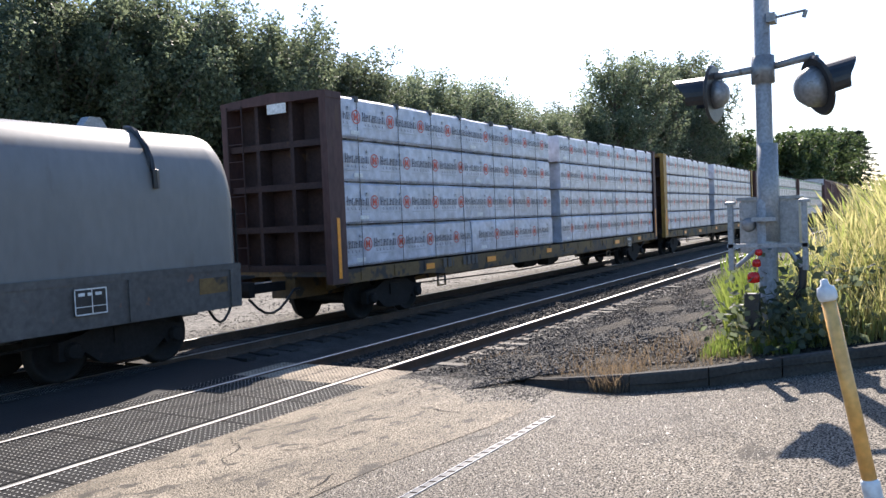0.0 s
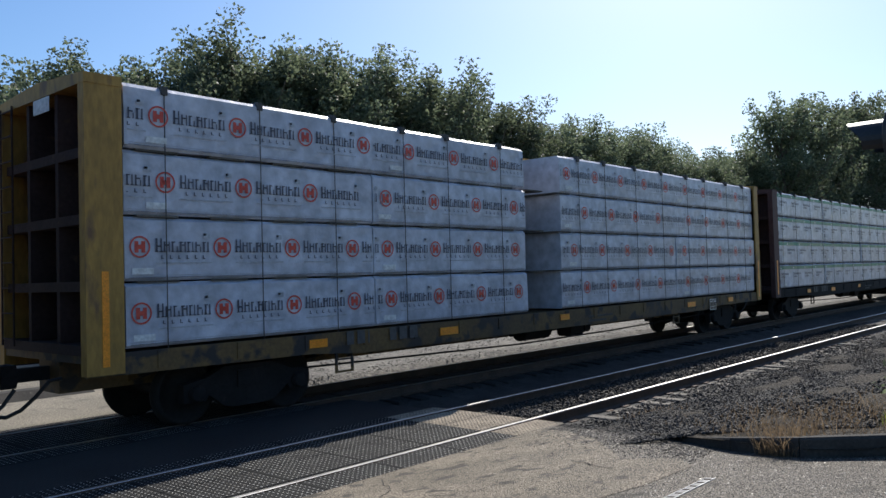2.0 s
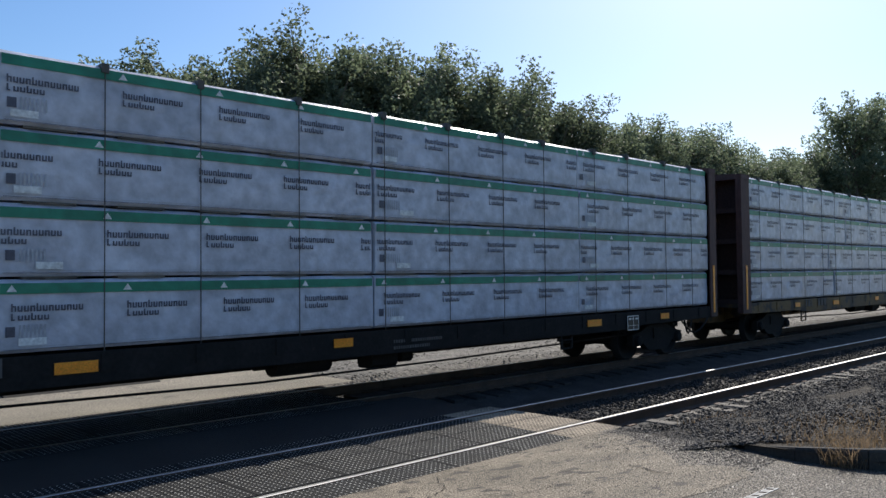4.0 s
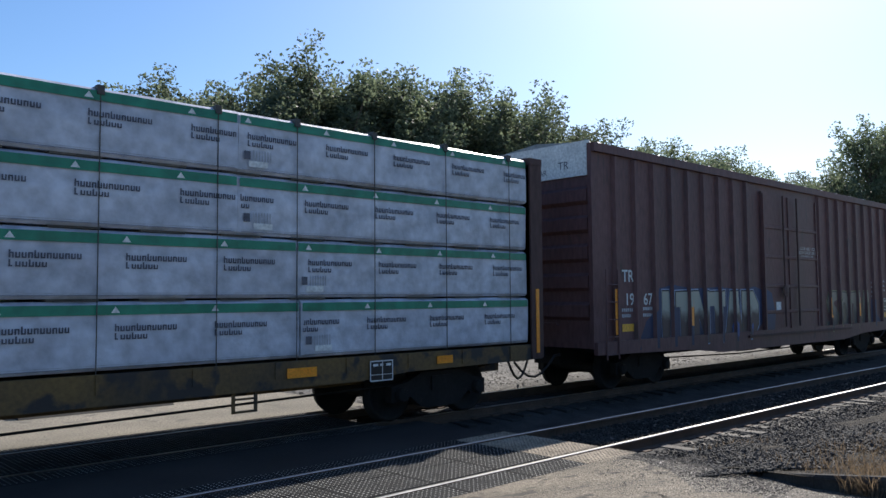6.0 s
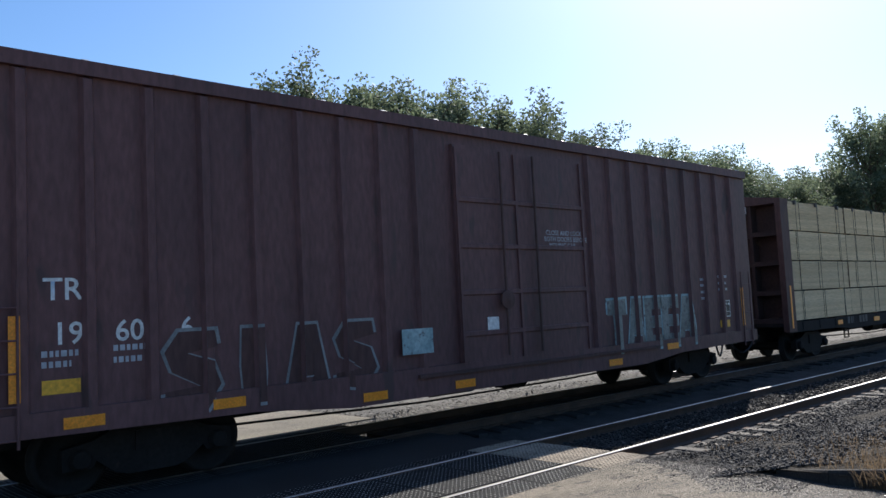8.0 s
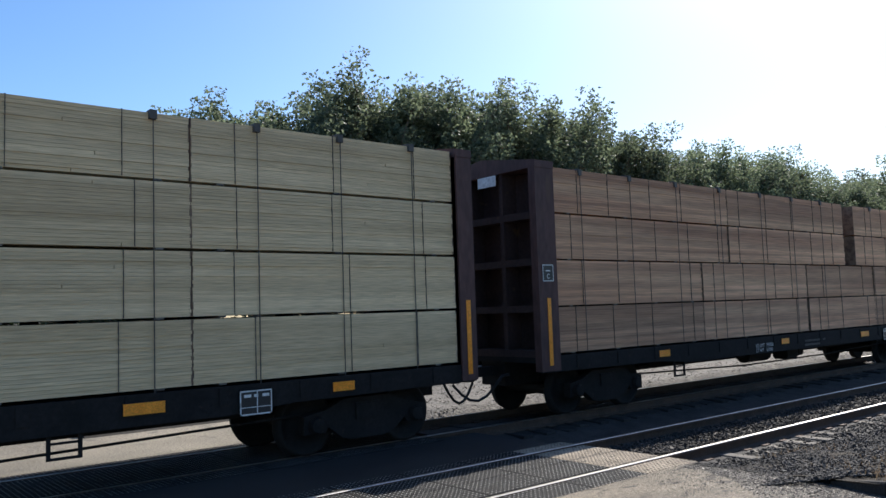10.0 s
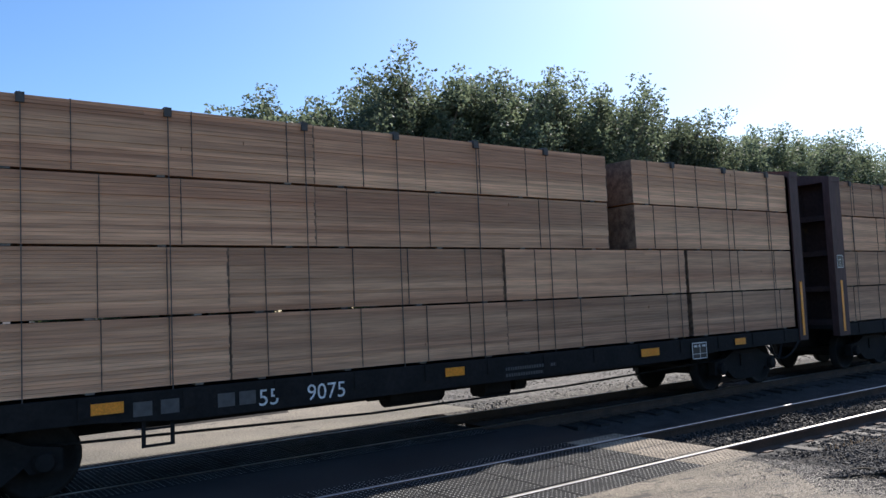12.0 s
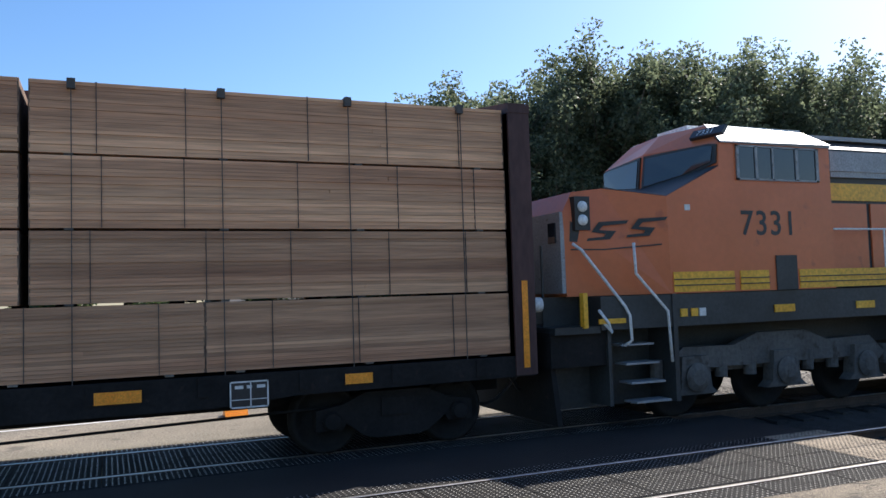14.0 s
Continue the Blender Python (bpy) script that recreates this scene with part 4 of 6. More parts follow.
def blob_letter(b, kind, x, z, w, hgt, y, fill, line, dark=None):
    """A fat rounded sprayed letter: an outline card with a smaller one on it."""
    shapes = {
        "I": [(0.3, 0), (0.7, 0), (0.75, 0.4), (0.7, 1), (0.28, 1), (0.25, 0.5)],
        "T": [(0.35, 0), (0.65, 0), (0.68, 0.7), (1.0, 0.68), (1.0, 1), (0, 0.98), (0, 0.7), (0.33, 0.7)],
        "A": [(0, 0), (0.25, 0), (0.38, 0.28), (0.62, 0.28), (0.75, 0), (1, 0), (0.72, 1), (0.3, 1)],
        "D": [(0, 0), (0.7, 0.02), (1, 0.3), (1, 0.72), (0.7, 1), (0, 1)],
        "N": [(0, 0), (0.3, 0), (0.32, 0.5), (0.66, 0), (1, 0), (1, 1), (0.7, 1), (0.68, 0.5), (0.33, 1), (0, 1)],
        "S": [(0, 0.08), (0.7, 0), (1, 0.3), (0.85, 0.6), (0.4, 0.72), (0.95, 0.8), (0.9, 1), (0.25, 1), (0, 0.75), (0.12, 0.5), (0.62, 0.3), (0, 0.26)],
        "O": [(0.3, 0), (0.75, 0.02), (1, 0.3), (1, 0.7), (0.75, 0.98), (0.3, 1), (0.02, 0.72), (0, 0.3)],
        "E": [(0, 0), (1, 0), (0.95, 0.25), (0.4, 0.25), (0.4, 0.4), (0.8, 0.4), (0.8, 0.62), (0.4, 0.62), (0.4, 0.76), (1, 0.76), (0.95, 1), (0, 1)],
    }[kind]
    for grow, yy, m in ((0.09, y, line), (0.0, y - 0.003, fill)) if dark is None else ((0.1, y, line), (0.06, y - 0.003, dark), (0.0, y - 0.006, fill)):
        v = []
        for a, c in shapes:
            v.append((x + w * (0.5 + (a - 0.5) * (1 + grow * 1.6)), yy, z + hgt * (0.5 + (c - 0.5) * (1 + grow))))
        b.add(v, [tuple(range(len(v)))], m)


def drape(b, posts, depth):
    """Sprayed paint also lies on the posts that stand proud: each shape again, cut to the width of every post."""
    extra = []
    for f, m in zip(b.f, b.m):
        poly = [b.v[i] for i in f]
        y = poly[0][1]
        for x in posts:
            cut = [(p[0], p[2]) for p in poly]
            for edge, sign in ((x - 0.052, 1), (x + 0.052, -1)):
                out = []
                for p, q in zip(cut, cut[1:] + cut[:1]):
                    a, c = sign * (p[0] - edge), sign * (q[0] - edge)
                    if a >= 0:
                        out.append(p)
                    if a * c < 0:
                        t = a / (a - c)
                        out.append((edge, p[1] + (q[1] - p[1]) * t))
                cut = out
            if len(cut) > 2:
                extra.append(([(p[0], y - depth, p[1]) for p in cut], m))
    for v, m in extra:
        b.add(v, [tuple(range(len(v)))], m)
    return b


def scrawl(parent, x, y, z0, z1, seed):
    """A thin white scribble up a post."""
    r = random.Random(seed)
    pts = [(x + r.uniform(-0.12, 0.12), y, z0 + (z1 - z0) * k / 13) for k in range(14)]
    part("scrawl", Build().pipe(pts, 0.013, 4), WHITE, parent, "white paint scribble")


def boxcar(s, L, paint, seed, tagwork, number, end_words):
    car = thing("boxcar", "tall reddish-brown steel boxcar with ribbed sides and sprayed graffiti", "boxcar", "boxcars of the train")
    W, Z0, Z1 = 1.5, 0.98, 5.19
    b = Build()
    roof = [(-W, Z1), (-W + 0.12, Z1 + 0.06), (0, Z1 + 0.2), (W - 0.12, Z1 + 0.06), (W, Z1)]
    b.box(0.1, L - 0.1, -W, W, Z0, Z1)
    part("body", b, paint, car, "reddish-brown riveted steel body")
    b = Build()
    b.prism_x(roof + [(W, Z1 - 0.1), (-W, Z1 - 0.1)], 0.05, L - 0.05)
    for x in span(0.4, L - 0.4, 1.15):
        b.prism_x([(p[0], p[1] + 0.035) for p in roof], x - 0.04, x + 0.04)
    part("roof", b, GALV, car, "dull galvanised ribbed roof")
    b = Build()
    for sg in (-1, 1):
        y0, y1 = sorted((sg * (W + 0.08), sg * (W - 0.02)))
        b.box(0, L, y0, y1, Z1 - 0.16, Z1 + 0.02)
        b.prism_y([(0, 1.12), (L, 1.12), (L, 0.86), (L - 3.6, 0.8), (L - 5.2, 0.66), (5.2, 0.66), (3.6, 0.8), (0, 0.86)], y0, y1)
    part("side_sill", b, paint, car)
    door0, door1 = 7.5, 11.05
    posts = [0.77 + 0.74 * k for k in range(9)] + [11.35 + 0.74 * k for k in range(9)]
    for x in posts:
        b = Build()
        b.add([(x - 0.09, -W, Z0 + 0.1), (x + 0.09, -W, Z0 + 0.1), (x + 0.05, -W - 0.075, Z0 + 0.14), (x - 0.05, -W - 0.075, Z0 + 0.14),
               (x - 0.09, -W, Z1 - 0.16), (x + 0.09, -W, Z1 - 0.16), (x + 0.05, -W - 0.075, Z1 - 0.2), (x - 0.05, -W - 0.075, Z1 - 0.2)],
              [(0, 1, 2, 3), (4, 7, 6, 5), (0, 3, 7, 4), (1, 5, 6, 2), (3, 2, 6, 7)])
        part("side_post", b, paint, car)
    # plug door
    b = Build()
    b.box(door0, door1, -W - 0.07, -W + 0.01, Z0 + 0.12, Z1 - 0.35)
    door = part("door", b, paint, car, "wide sliding plug door")
    for z in (1.55, 2.25, 3.05, 3.85):
        part("door_rib", Build().chamfer(door0 + 0.08, door1 - 0.08, -W - 0.1, -W - 0.06, z, z + 0.09, 0.012), paint, door)
    for x in (door0 + 0.02, L / 2 - 0.03, door1 - 0.08):
        part("door_stile", Build().box(x, x + 0.06, -W - 0.103, -W - 0.06, Z0 + 0.15, Z1 - 0.4), paint, door)
    b = Build()
    for x in (L / 2 - 0.45, L / 2 + 0.45):
        b.tube((x, -W - 0.14, Z0 + 0.2), (x, -W - 0.14, Z1 - 0.4), 0.025, 6)
    b.box(door0 - 1.0, door1 + 2.4, -W - 0.13, -W - 0.05, 0.96, 1.02)
    b.lathe([(0.02, -W - 0.2), (0.17, -W - 0.18), (0.17, -W - 0.16), (0.02, -W - 0.15)], 14, 0, "y", (L / 2 - 0.45, 0, 2.15))
    part("lock_bar", b, DBROWN, door)
    for k, text in enumerate(("CLOSE AND LOCK", "BOTH DOORS BEFORE", "MOVING CAR")):
        lettering("notice", text, 0.13, 9.8 + (0.06, 0, 0.14)[k], -W - 0.074, 3.34 - k * 0.12, PALEINK, door, "white stencilled notice")
    # ends with pressed ribs and a white band
    for x, out in ((0.1, -1), (L - 0.1, 1)):
        x0, x1 = sorted((x - out * 0.02, x + out * 0.01))
        end = part("end_panel", Build().box(x0, x1, -W + 0.1, W - 0.1, Z0, Z1), paint, car, "pressed steel end with horizontal ribs")
        for z in (1.75, 2.35, 2.95, 3.55, 4.15):
            part("end_rib", Build().prism_y([(x, z - 0.2), (x + out * 0.1, z - 0.12), (x + out * 0.1, z + 0.12), (x, z + 0.2)], -W + 0.14, W - 0.14), paint, end)
        for y in (-W, W - 0.1):
            x0, x1 = sorted((x, x + out * 0.12))
            part("end_post", Build().box(x0, x1, y, y + 0.1, Z0, Z1 + 0.02), paint, end)
        x0, x1 = sorted((x + out * 0.01, x + out * 0.06))
        bandz = Build().box(x0, x1, -W + 0.1, W - 0.1, 4.56, Z1 + 0.1)
        band = part("white_band", bandz, WHITE, car, "white painted band across the top of the end")
        if out < 0:
            for text, y, z, size in end_words:
                o = lettering("end_mark", text, size, 0, 0, 0, INK, band)
                o.matrix_basis = pose(x0 - 0.004, y, z, 0, 0, -90)
            for k in range(3):
                for row in range(2):
                    part("stencil", Build().box(x - 0.108, x - 0.1, 0.05, 0.55 - 0.1 * row, 4.13 - 0.6 * k - 0.09 * row, 4.19 - 0.6 * k - 0.09 * row), PALEINK, car)
            ladder(car, x - 0.16, W - 0.3, 1.0, 2.9, paint)
            b = Build()
            b.box(x - 0.2, x - 0.12, -0.6, 0.9, 1.45, 1.5)
            b.tube((x - 0.24, 0.4, 2.15), (x - 0.21, 0.4, 2.15), 0.17, 16)
            b.box(x - 0.22, x - 0.1, 0.34, 0.46, 1.95, 2.3)
            part("hand_brake", b, paint, car)
        ladder(car, (0.5 if out < 0 else L - 0.5), -W - 0.1, 0.75, 2.6, paint, along="x")
        part("reflector", Build().box((0.62 if out < 0 else L - 0.74), (0.74 if out < 0 else L - 0.62), -W - 0.09, -W - 0.083, 1.25, 2.2), REFLECT, car, "tall yellow reflective strip")
        coupler(car, 0.2 if out < 0 else L - 0.2, out)
    b = Build()
    b.box(0.3, L - 0.3, -0.35, 0.35, 0.6, 1.0)
    b.box(0.6, L - 0.6, -1.2, 1.2, 0.86, 1.0)
    part("underframe", b, GRIME, car)
    truck(car, 2.4), truck(car, L - 2.4)
    brake_gear(car, L, seed)
    # lettering
    for text, x, z, size in number:
        lettering("stencil_number", text, size, x, -W - 0.004, z, WHITE, car, "white stencilled lettering", 0.004)
    bars(car, 0.98, 1.6, -W, [(0.4, 0.07, 0.12), (0.32, 0.07, 0)], PALEINK, seed)
    bars(car, 1.78, 1.6, -W, [(0.4, 0.07, 0.14), (0.35, 0.07, 0)], PALEINK, seed + 2)
    bars(car, L - 2.55, 1.9, -W, [(0.4, 0.06, 0.5), (0.4, 0.06, 0.36), (0.3, 0.06, 0.2), (0.4, 0.06, 0.05)], PALEINK, seed + 3)
    bars(car, L - 1.7, 2.1, -W, [(0.45, 0.06, 0.36), (0.4, 0.06, 0.2), (0.45, 0.06, 0.05)], PALEINK, seed + 4)
    data_panel(car, L - 1.62, 1.5, -W - 0.002, 0.42, 0.4)
    for x in (1.18, 3.0, 5.4, 7.3, 11.6, 13.8):
        reflector(car, x, 0.72 if 5 < x < L - 5.4 else 0.9, -W - 0.083, 0.46, 0.13) if tagwork == "pale" else None
    part("notice_plate", Build().box(0.98, 1.4, -W - 0.006, -W, 1.3, 1.46), LYELLOW, car, "yellow notice plate")
    part("notice_plate", Build().box(L - 1.72, L - 1.25, -W - 0.006, -W, 1.25, 1.42), LYELLOW, car, "yellow notice plate")
    part("notice_plate", Build().box(L / 2 - 0.9, L / 2 - 0.62, -W - 0.08, -W - 0.07, 1.62, 1.86), WHITE, door, "white notice plate")
    # sprayed pieces
    y = -W - 0.0785
    if tagwork == "blue":
        wash = Build()
        edge = [(1.5, 0.9), (1.9, 1.5), (2.3, 1.75), (2.45, 2.22), (3.0, 2.3), (3.9, 2.22), (5.2, 2.26), (6.2, 2.2), (7.1, 2.28), (7.48, 2.2), (7.48, 1.3), (6.9, 0.9)]
        wash.add([(x, -W - 0.003, z) for x, z in edge], [tuple(range(len(edge)))], 0)
        part("graffiti", drape(wash, posts, 0.078), FADE_C, car, "blue sprayed wash behind the letters")
        part("graffiti", Build().add([(7.52, -W - 0.074, 1.0), (8.05, -W - 0.074, 1.05), (8.15, -W - 0.074, 1.5), (7.95, -W - 0.074, 2.1), (7.52, -W - 0.074, 2.25)], [(0, 1, 2, 3, 4)]), FADE_C, door, "blue sprayed wash running on to the door")
        for k, (ch, w, off) in enumerate((("I", 0.7, 0), ("T", 0.95, 0.65), ("N", 0.7, 1.6), ("T", 0.8, 2.3), ("A", 0.9, 3.1), ("D", 0.9, 4.0))):
            g, x, y = Build(), 2.35 + off, -W - 0.006 - 0.0012 * (k % 2)
            blob_letter(g, ch, x, 0.95, w, 1.2, y, 0, 1, 2)
            if ch in "AD":
                g.add([(x + w * 0.42, y - 0.009, 1.0), (x + w * 0.62, y - 0.009, 1.02), (x + w * 0.66, y - 0.009, 1.3), (x + w * 0.5, y - 0.009, 1.42), (x + w * 0.38, y - 0.009, 1.28)], [(0, 1, 2, 3, 4)], 3)
            part("graffiti_letter", drape(g, posts, 0.078), [FADE_A, PALEBLUE, BLACK, BLUEP], car, "silver sprayed letter with pale blue outline")
        for k, ch in enumerate("SOTA"):
            g, x, y = Build(), 11.85 + 0.93 * k, -W - 0.006 - 0.0012 * (k % 2)
            blob_letter(g, ch, x, 0.92, 0.82, 1.2, y, 0, 1, 2)
            if ch in "OA":
                g.add([(x + 0.3, y - 0.009, 1.2), (x + 0.52, y - 0.009, 1.2), (x + 0.58, y - 0.009, 1.55), (x + 0.48, y - 0.009, 1.8), (x + 0.34, y - 0.009, 1.8), (x + 0.26, y - 0.009, 1.5)], [(0, 1, 2, 3, 4, 5)], 2)
            part("graffiti_letter", drape(g, posts, 0.078), [FADE_B, OLIVEP, BLACK], car, "cream sprayed letter fading to black")
        g = Build().add([(15.5, -W - 0.003, 0.95), (16.5, -W - 0.003, 1.05), (16.1, -W - 0.003, 1.4), (16.0, -W - 0.003, 1.85), (15.6, -W - 0.003, 1.9)], [(0, 1, 2, 3, 4)], 0)
        part("graffiti", drape(g, posts, 0.078), FADE_C, car, "small blue sprayed patch")
    else:
        for k, ch in enumerate("TAEEA"):
            g = Build()
            blob_letter(g, ch, 11.75 + 0.68 * k, 0.98, 0.66, 1.08, -W - 0.007, 1, 0)
            part("graffiti_letter", drape(g, posts, 0.078), [TEALP, PALEP], car, "pale sprayed letter")
        faded = surf("faded_spray", (0.17, 0.18, 0.18), (0.27, 0.28, 0.28), 0.6)
        for k, ch in enumerate("SIAS"):
            g = Build()
            blob_letter(g, ch, 2.4 + 0.86 * k, 0.92, 0.76, 1.0, -W - 0.007 - 0.0012 * (k % 2), 0, 1)
            part("graffiti_letter", drape(g, posts, 0.078), [DBROWN, faded], car, "faded grey sprayed letter")
        part("patch", Build().box(6.2, 6.85, -W - 0.084, -W - 0.078, 1.35, 1.75), TEALP, car, "grey repainted patch")
    for x in (3.7, 12.0, 14.3):
        part("reflector", Build().box(x, x + 0.1, -W - 0.086, -W - 0.08, 1.35, 1.95), REFLECT, car, "tall yellow reflective strip") if tagwork == "blue" else None
    CARS.append((car, s))
    return car


def coil_car(s, L):
    car = thing("coil_car", "grey covered steel coil car with a rounded hood", "coil car")
    Y, ZB = 1.42, 1.5
    n = 16
    prof = [(-Y, ZB), (-Y, 2.55)] + [(-Y + 0.62 - 0.62 * math.cos(a), 2.55 + 1.1 * math.sin(a)) for a in (math.pi / 2 * k / 8 for k in range(1, 9))]
    prof = prof + [(-a, c) for a, c in prof[::-1]]
    for h0, h1 in ((0.2, L / 2 - 0.05), (L / 2 + 0.05, L - 0.2)):
        b = Build()
        k = len(prof)
        rings = []
        for x, sc in ((h0, 0.86), (h0 + 0.06, 0.93), (h0 + 0.18, 0.98), (h0 + 0.4, 1), (h1 - 0.4, 1), (h1 - 0.18, 0.98), (h1 - 0.06, 0.93), (h1, 0.86)):
            rings.append([(x, p[0] * (0.6 + 0.4 * sc), ZB + (p[1] - ZB) * sc) for p in prof])
        b.add([q for ring in rings for q in ring], [(i * k + j, i * k + j + 1, (i + 1) * k + j + 1, (i + 1) * k + j) for i in range(len(rings) - 1) for j in range(k - 1)] + [tuple(range(k)), tuple(range((len(rings) - 1) * k, len(rings) * k))], 0)
        hood = part("hood", b, GREYCAR, car, "rounded grey steel hood", smooth=True)
        for x in (h0 + 1.6, h1 - 1.6):
            over = [(x, -Y - 0.012, 2.72), (x, -Y - 0.012, 2.98)] + [(x, p[0] - 0.012, p[1] + 0.015) for p in prof[3:10]]
            part("lifting_strap", Build().pipe(over, 0.055, 6), BLACK, hood, "dark steel strap over the hood")
            part("lifting_bracket", Build().prism_y([(x - 0.34, 3.6), (x + 0.34, 3.6), (x + 0.1, 3.92), (x - 0.1, 3.92)], -0.1, 0.1), GALV, hood, "grey lifting bracket on the hood's ridge")
    b = Build()
    b.box(0.2, L - 0.2, -1.48, 1.48, 1.4, 1.5)
    for sg in (-1, 1):
        y0, y1 = sorted((sg * 1.47, sg * 1.38))
        b.box(0.2, L - 0.2, y0, y1, 0.78, 1.4)
        for x in span(0.4, L - 0.4, 1.9):
            yy = sorted((sg * 1.5, sg * 1.46))
            b.box(x - 0.05, x + 0.05, *yy, 0.8, 1.4)
    b.box(0.2, L - 0.2, -0.4, 0.4, 0.6, 1.4)
    part("body", b, GREYDK, car, "grimy grey side sill")
    for x in (0.0, L):
        b = Build()
        for y in (-1.2, 1.2):
            b.tube((x, y, 1.0), (x, y, 2.4), 0.022, 6)
        b.tube((x, -1.2, 2.4), (x, 1.2, 2.4), 0.022, 6)
        b.box(x - 0.3, x + 0.3, -1.3, 1.3, 1.2, 1.25)
        part("end_platform", b, GRIME, car)
        coupler(car, x + (0.2 if x == 0 else -0.2), -1 if x == 0 else 1)
    data_panel(car, L - 3.3, 0.98, -1.505, 0.5, 0.36)
    b = Build().box(L - 1.1, L - 0.5, -1.478, -1.472, 1.05, 1.3)
    part("rust_patch", b, OCHRE, car)
    truck(car, 2.1), truck(car, L - 2.2)
    brake_gear(car, L, 9)
    CARS.append((car, s))


def locomotive(s):
    loco = thing("locomotive", "orange and black freight locomotive with yellow stripe and wide nose", "locomotive")
    W = 1.55
    L = 21.5
    # platform and frame
    b = Build()
    b.box(0.35, L, -W + 0.02, W - 0.02, 1.46, 1.94)
    b.box(1.1, L - 0.5, -0.6, 0.6, 0.95, 1.5)
    part("frame", b, LOCOBLK, loco, "black underframe and walkway edge")
    for x0, x1 in ((1.64, 2.8), (2.92, 3.5), (4.15, 7.2), (7.25, 11), (11.05, L - 1)):
        b = Build().box(x0, x1, -W - 0.012, -W + 0.03, 1.97, 2.27)
        st = part("yellow_stripe", b, LYELLOW, loco, "yellow stripe along the walkway")
        part("grab_bar", Build().box(x0, x1, -W - 0.03, -W - 0.012, 2.06, 2.075).box(x0, x1, -W - 0.03, -W - 0.012, 2.15, 2.165), LOCOBLK, st)
    # nose: narrow at the front, as wide as the cab behind, with a dark deck that climbs to the windshield
    b = Build()
    v = []
    for q in (-1, 1):
        v += [(0.05, q * 1.12, 1.95), (1.6, q * W, 1.95), (1.57, q * W, 3.41), (0.66, q * 1.2, 3.55), (0.2, q * 1.1, 3.5), (0.02, q * 1.12, 3.2)]
    b.add(v, [(0, 1, 2, 3, 4, 5), (11, 10, 9, 8, 7, 6), (0, 5, 11, 6), (5, 4, 10, 11), (4, 3, 9, 10), (3, 2, 8, 9), (2, 1, 7, 8), (1, 0, 6, 7)])
    nose = part("nose", b, ORANGE, loco, "wide orange nose")
    # The light on the nose front is put into its silver colour.
    part("nose_front", Build().prism_x([(-1.13, 2.0), (1.13, 2.0), (1.12, 3.2), (-1.12, 3.2)], -0.03, 0.035), SILVER, nose, "front of the nose, coloured pale as if lit")
    part("nose_window", Build().box(-0.05, -0.02, -1.0, -0.8, 2.75, 3.05), GLASS, nose, "small dark front window")
    part("headlight_housing", Build().box(0.16, 0.42, -1.24, -1.1, 2.92, 3.42), BLACK, nose)
    for z in (3.07, 3.27):
        part("headlight", Build().lathe([(0.01, -1.26), (0.08, -1.26), (0.085, -1.2), (0.01, -1.2)], 14, 0, "y", (0.29, 0, z)), WHITE, nose, "round headlight", True)
    # sign strokes on the nose side
    strokes = [[(0.08, 2.76), (0.2, 2.75), (0.26, 3.0), (0.1, 3.06)], [(0.1, 2.63), (0.6, 2.62), (1.5, 2.68), (1.5, 2.7), (0.6, 2.64), (0.1, 2.65)]]
    for x, low in ((0.34, 2.76), (0.95, 2.8)):
        # a long bent stroke, and a shorter one across it
        strokes.append([(x, low), (x + 0.36, low + 0.02), (x + 0.46, low + 0.14), (x + 0.2, low + 0.16), (x + 0.26, low + 0.22), (x + 0.62, low + 0.25), (x + 0.66, low + 0.3), (x + 0.2, low + 0.28), (x + 0.08, low + 0.13), (x + 0.3, low + 0.1), (x + 0.27, low + 0.06), (x + 0.02, low + 0.04)])
    for pts in strokes:
        sg = part("sign_stroke", Build().add([(x, 0, z) for x, z in pts], [tuple(range(len(pts)))]), LOCOBLK, nose, "black slanting stroke of the railway's sign")
        sg.matrix_basis = pose(0.03, -1.125, 0, 0, 0, -15.6)
    # cab
    b = Build()
    v = []
    for q in (-1, 1):
        v += [(1.6, q * W, 1.95), (4.95, q * W, 1.95), (4.95, q * W, 4.3), (2.62, q * W, 4.27), (2.6, q * W, 3.9), (1.57, q * W, 3.41), (4.95, q * 1.0, 4.62), (2.86, q * 0.98, 4.66)]
    n = 8
    v += [(2.28, 0, 3.72), (2.36, 0, 4.33), (2.74, 0, 4.68), (1.6, 0, 3.6)]
    f = [(0, 5, 4, 3, 2, 1), (8 + 8, 4, 3, 8 + 9), (8 + 9, 3, 7, 8 + 10), (3, 2, 6, 7), (5, 4, 16, 19)]
    flip = {16: 16, 17: 17, 18: 18, 19: 19}
    b.add(v, f + [tuple(flip.get(i, i + n) for i in q[::-1]) for q in f] + [(7, 6, 14, 15, 18), (1, 2, 6, 14, 10, 9), (0, 1, 9, 8), (0, 5, 19, 13, 8)])
    cab = part("cab", b, ORANGE, loco, "orange driver's cab with a wide windshield")
    part("trim", Build().add([(0.66, -1.205, 3.556), (1.57, -1.556, 3.416), (2.6, -1.556, 3.915), (2.55, -1.4, 3.91), (2.27, 0, 3.74), (0.7, 0, 3.62)], [(0, 1, 5), (1, 2, 3), (1, 3, 4, 5)]), LOCOBLK, cab, "black deck below the windshield")

    def on_front(u, w, q, out):
        """A point on the swept cab front: u from the middle to the side, w from foot to head."""
        low = Vector((2.28, 0, 3.72)).lerp(Vector((2.6, q * W, 3.9)), u)
        top = Vector((2.36, 0, 4.33)).lerp(Vector((2.62, q * W, 4.27)), u)
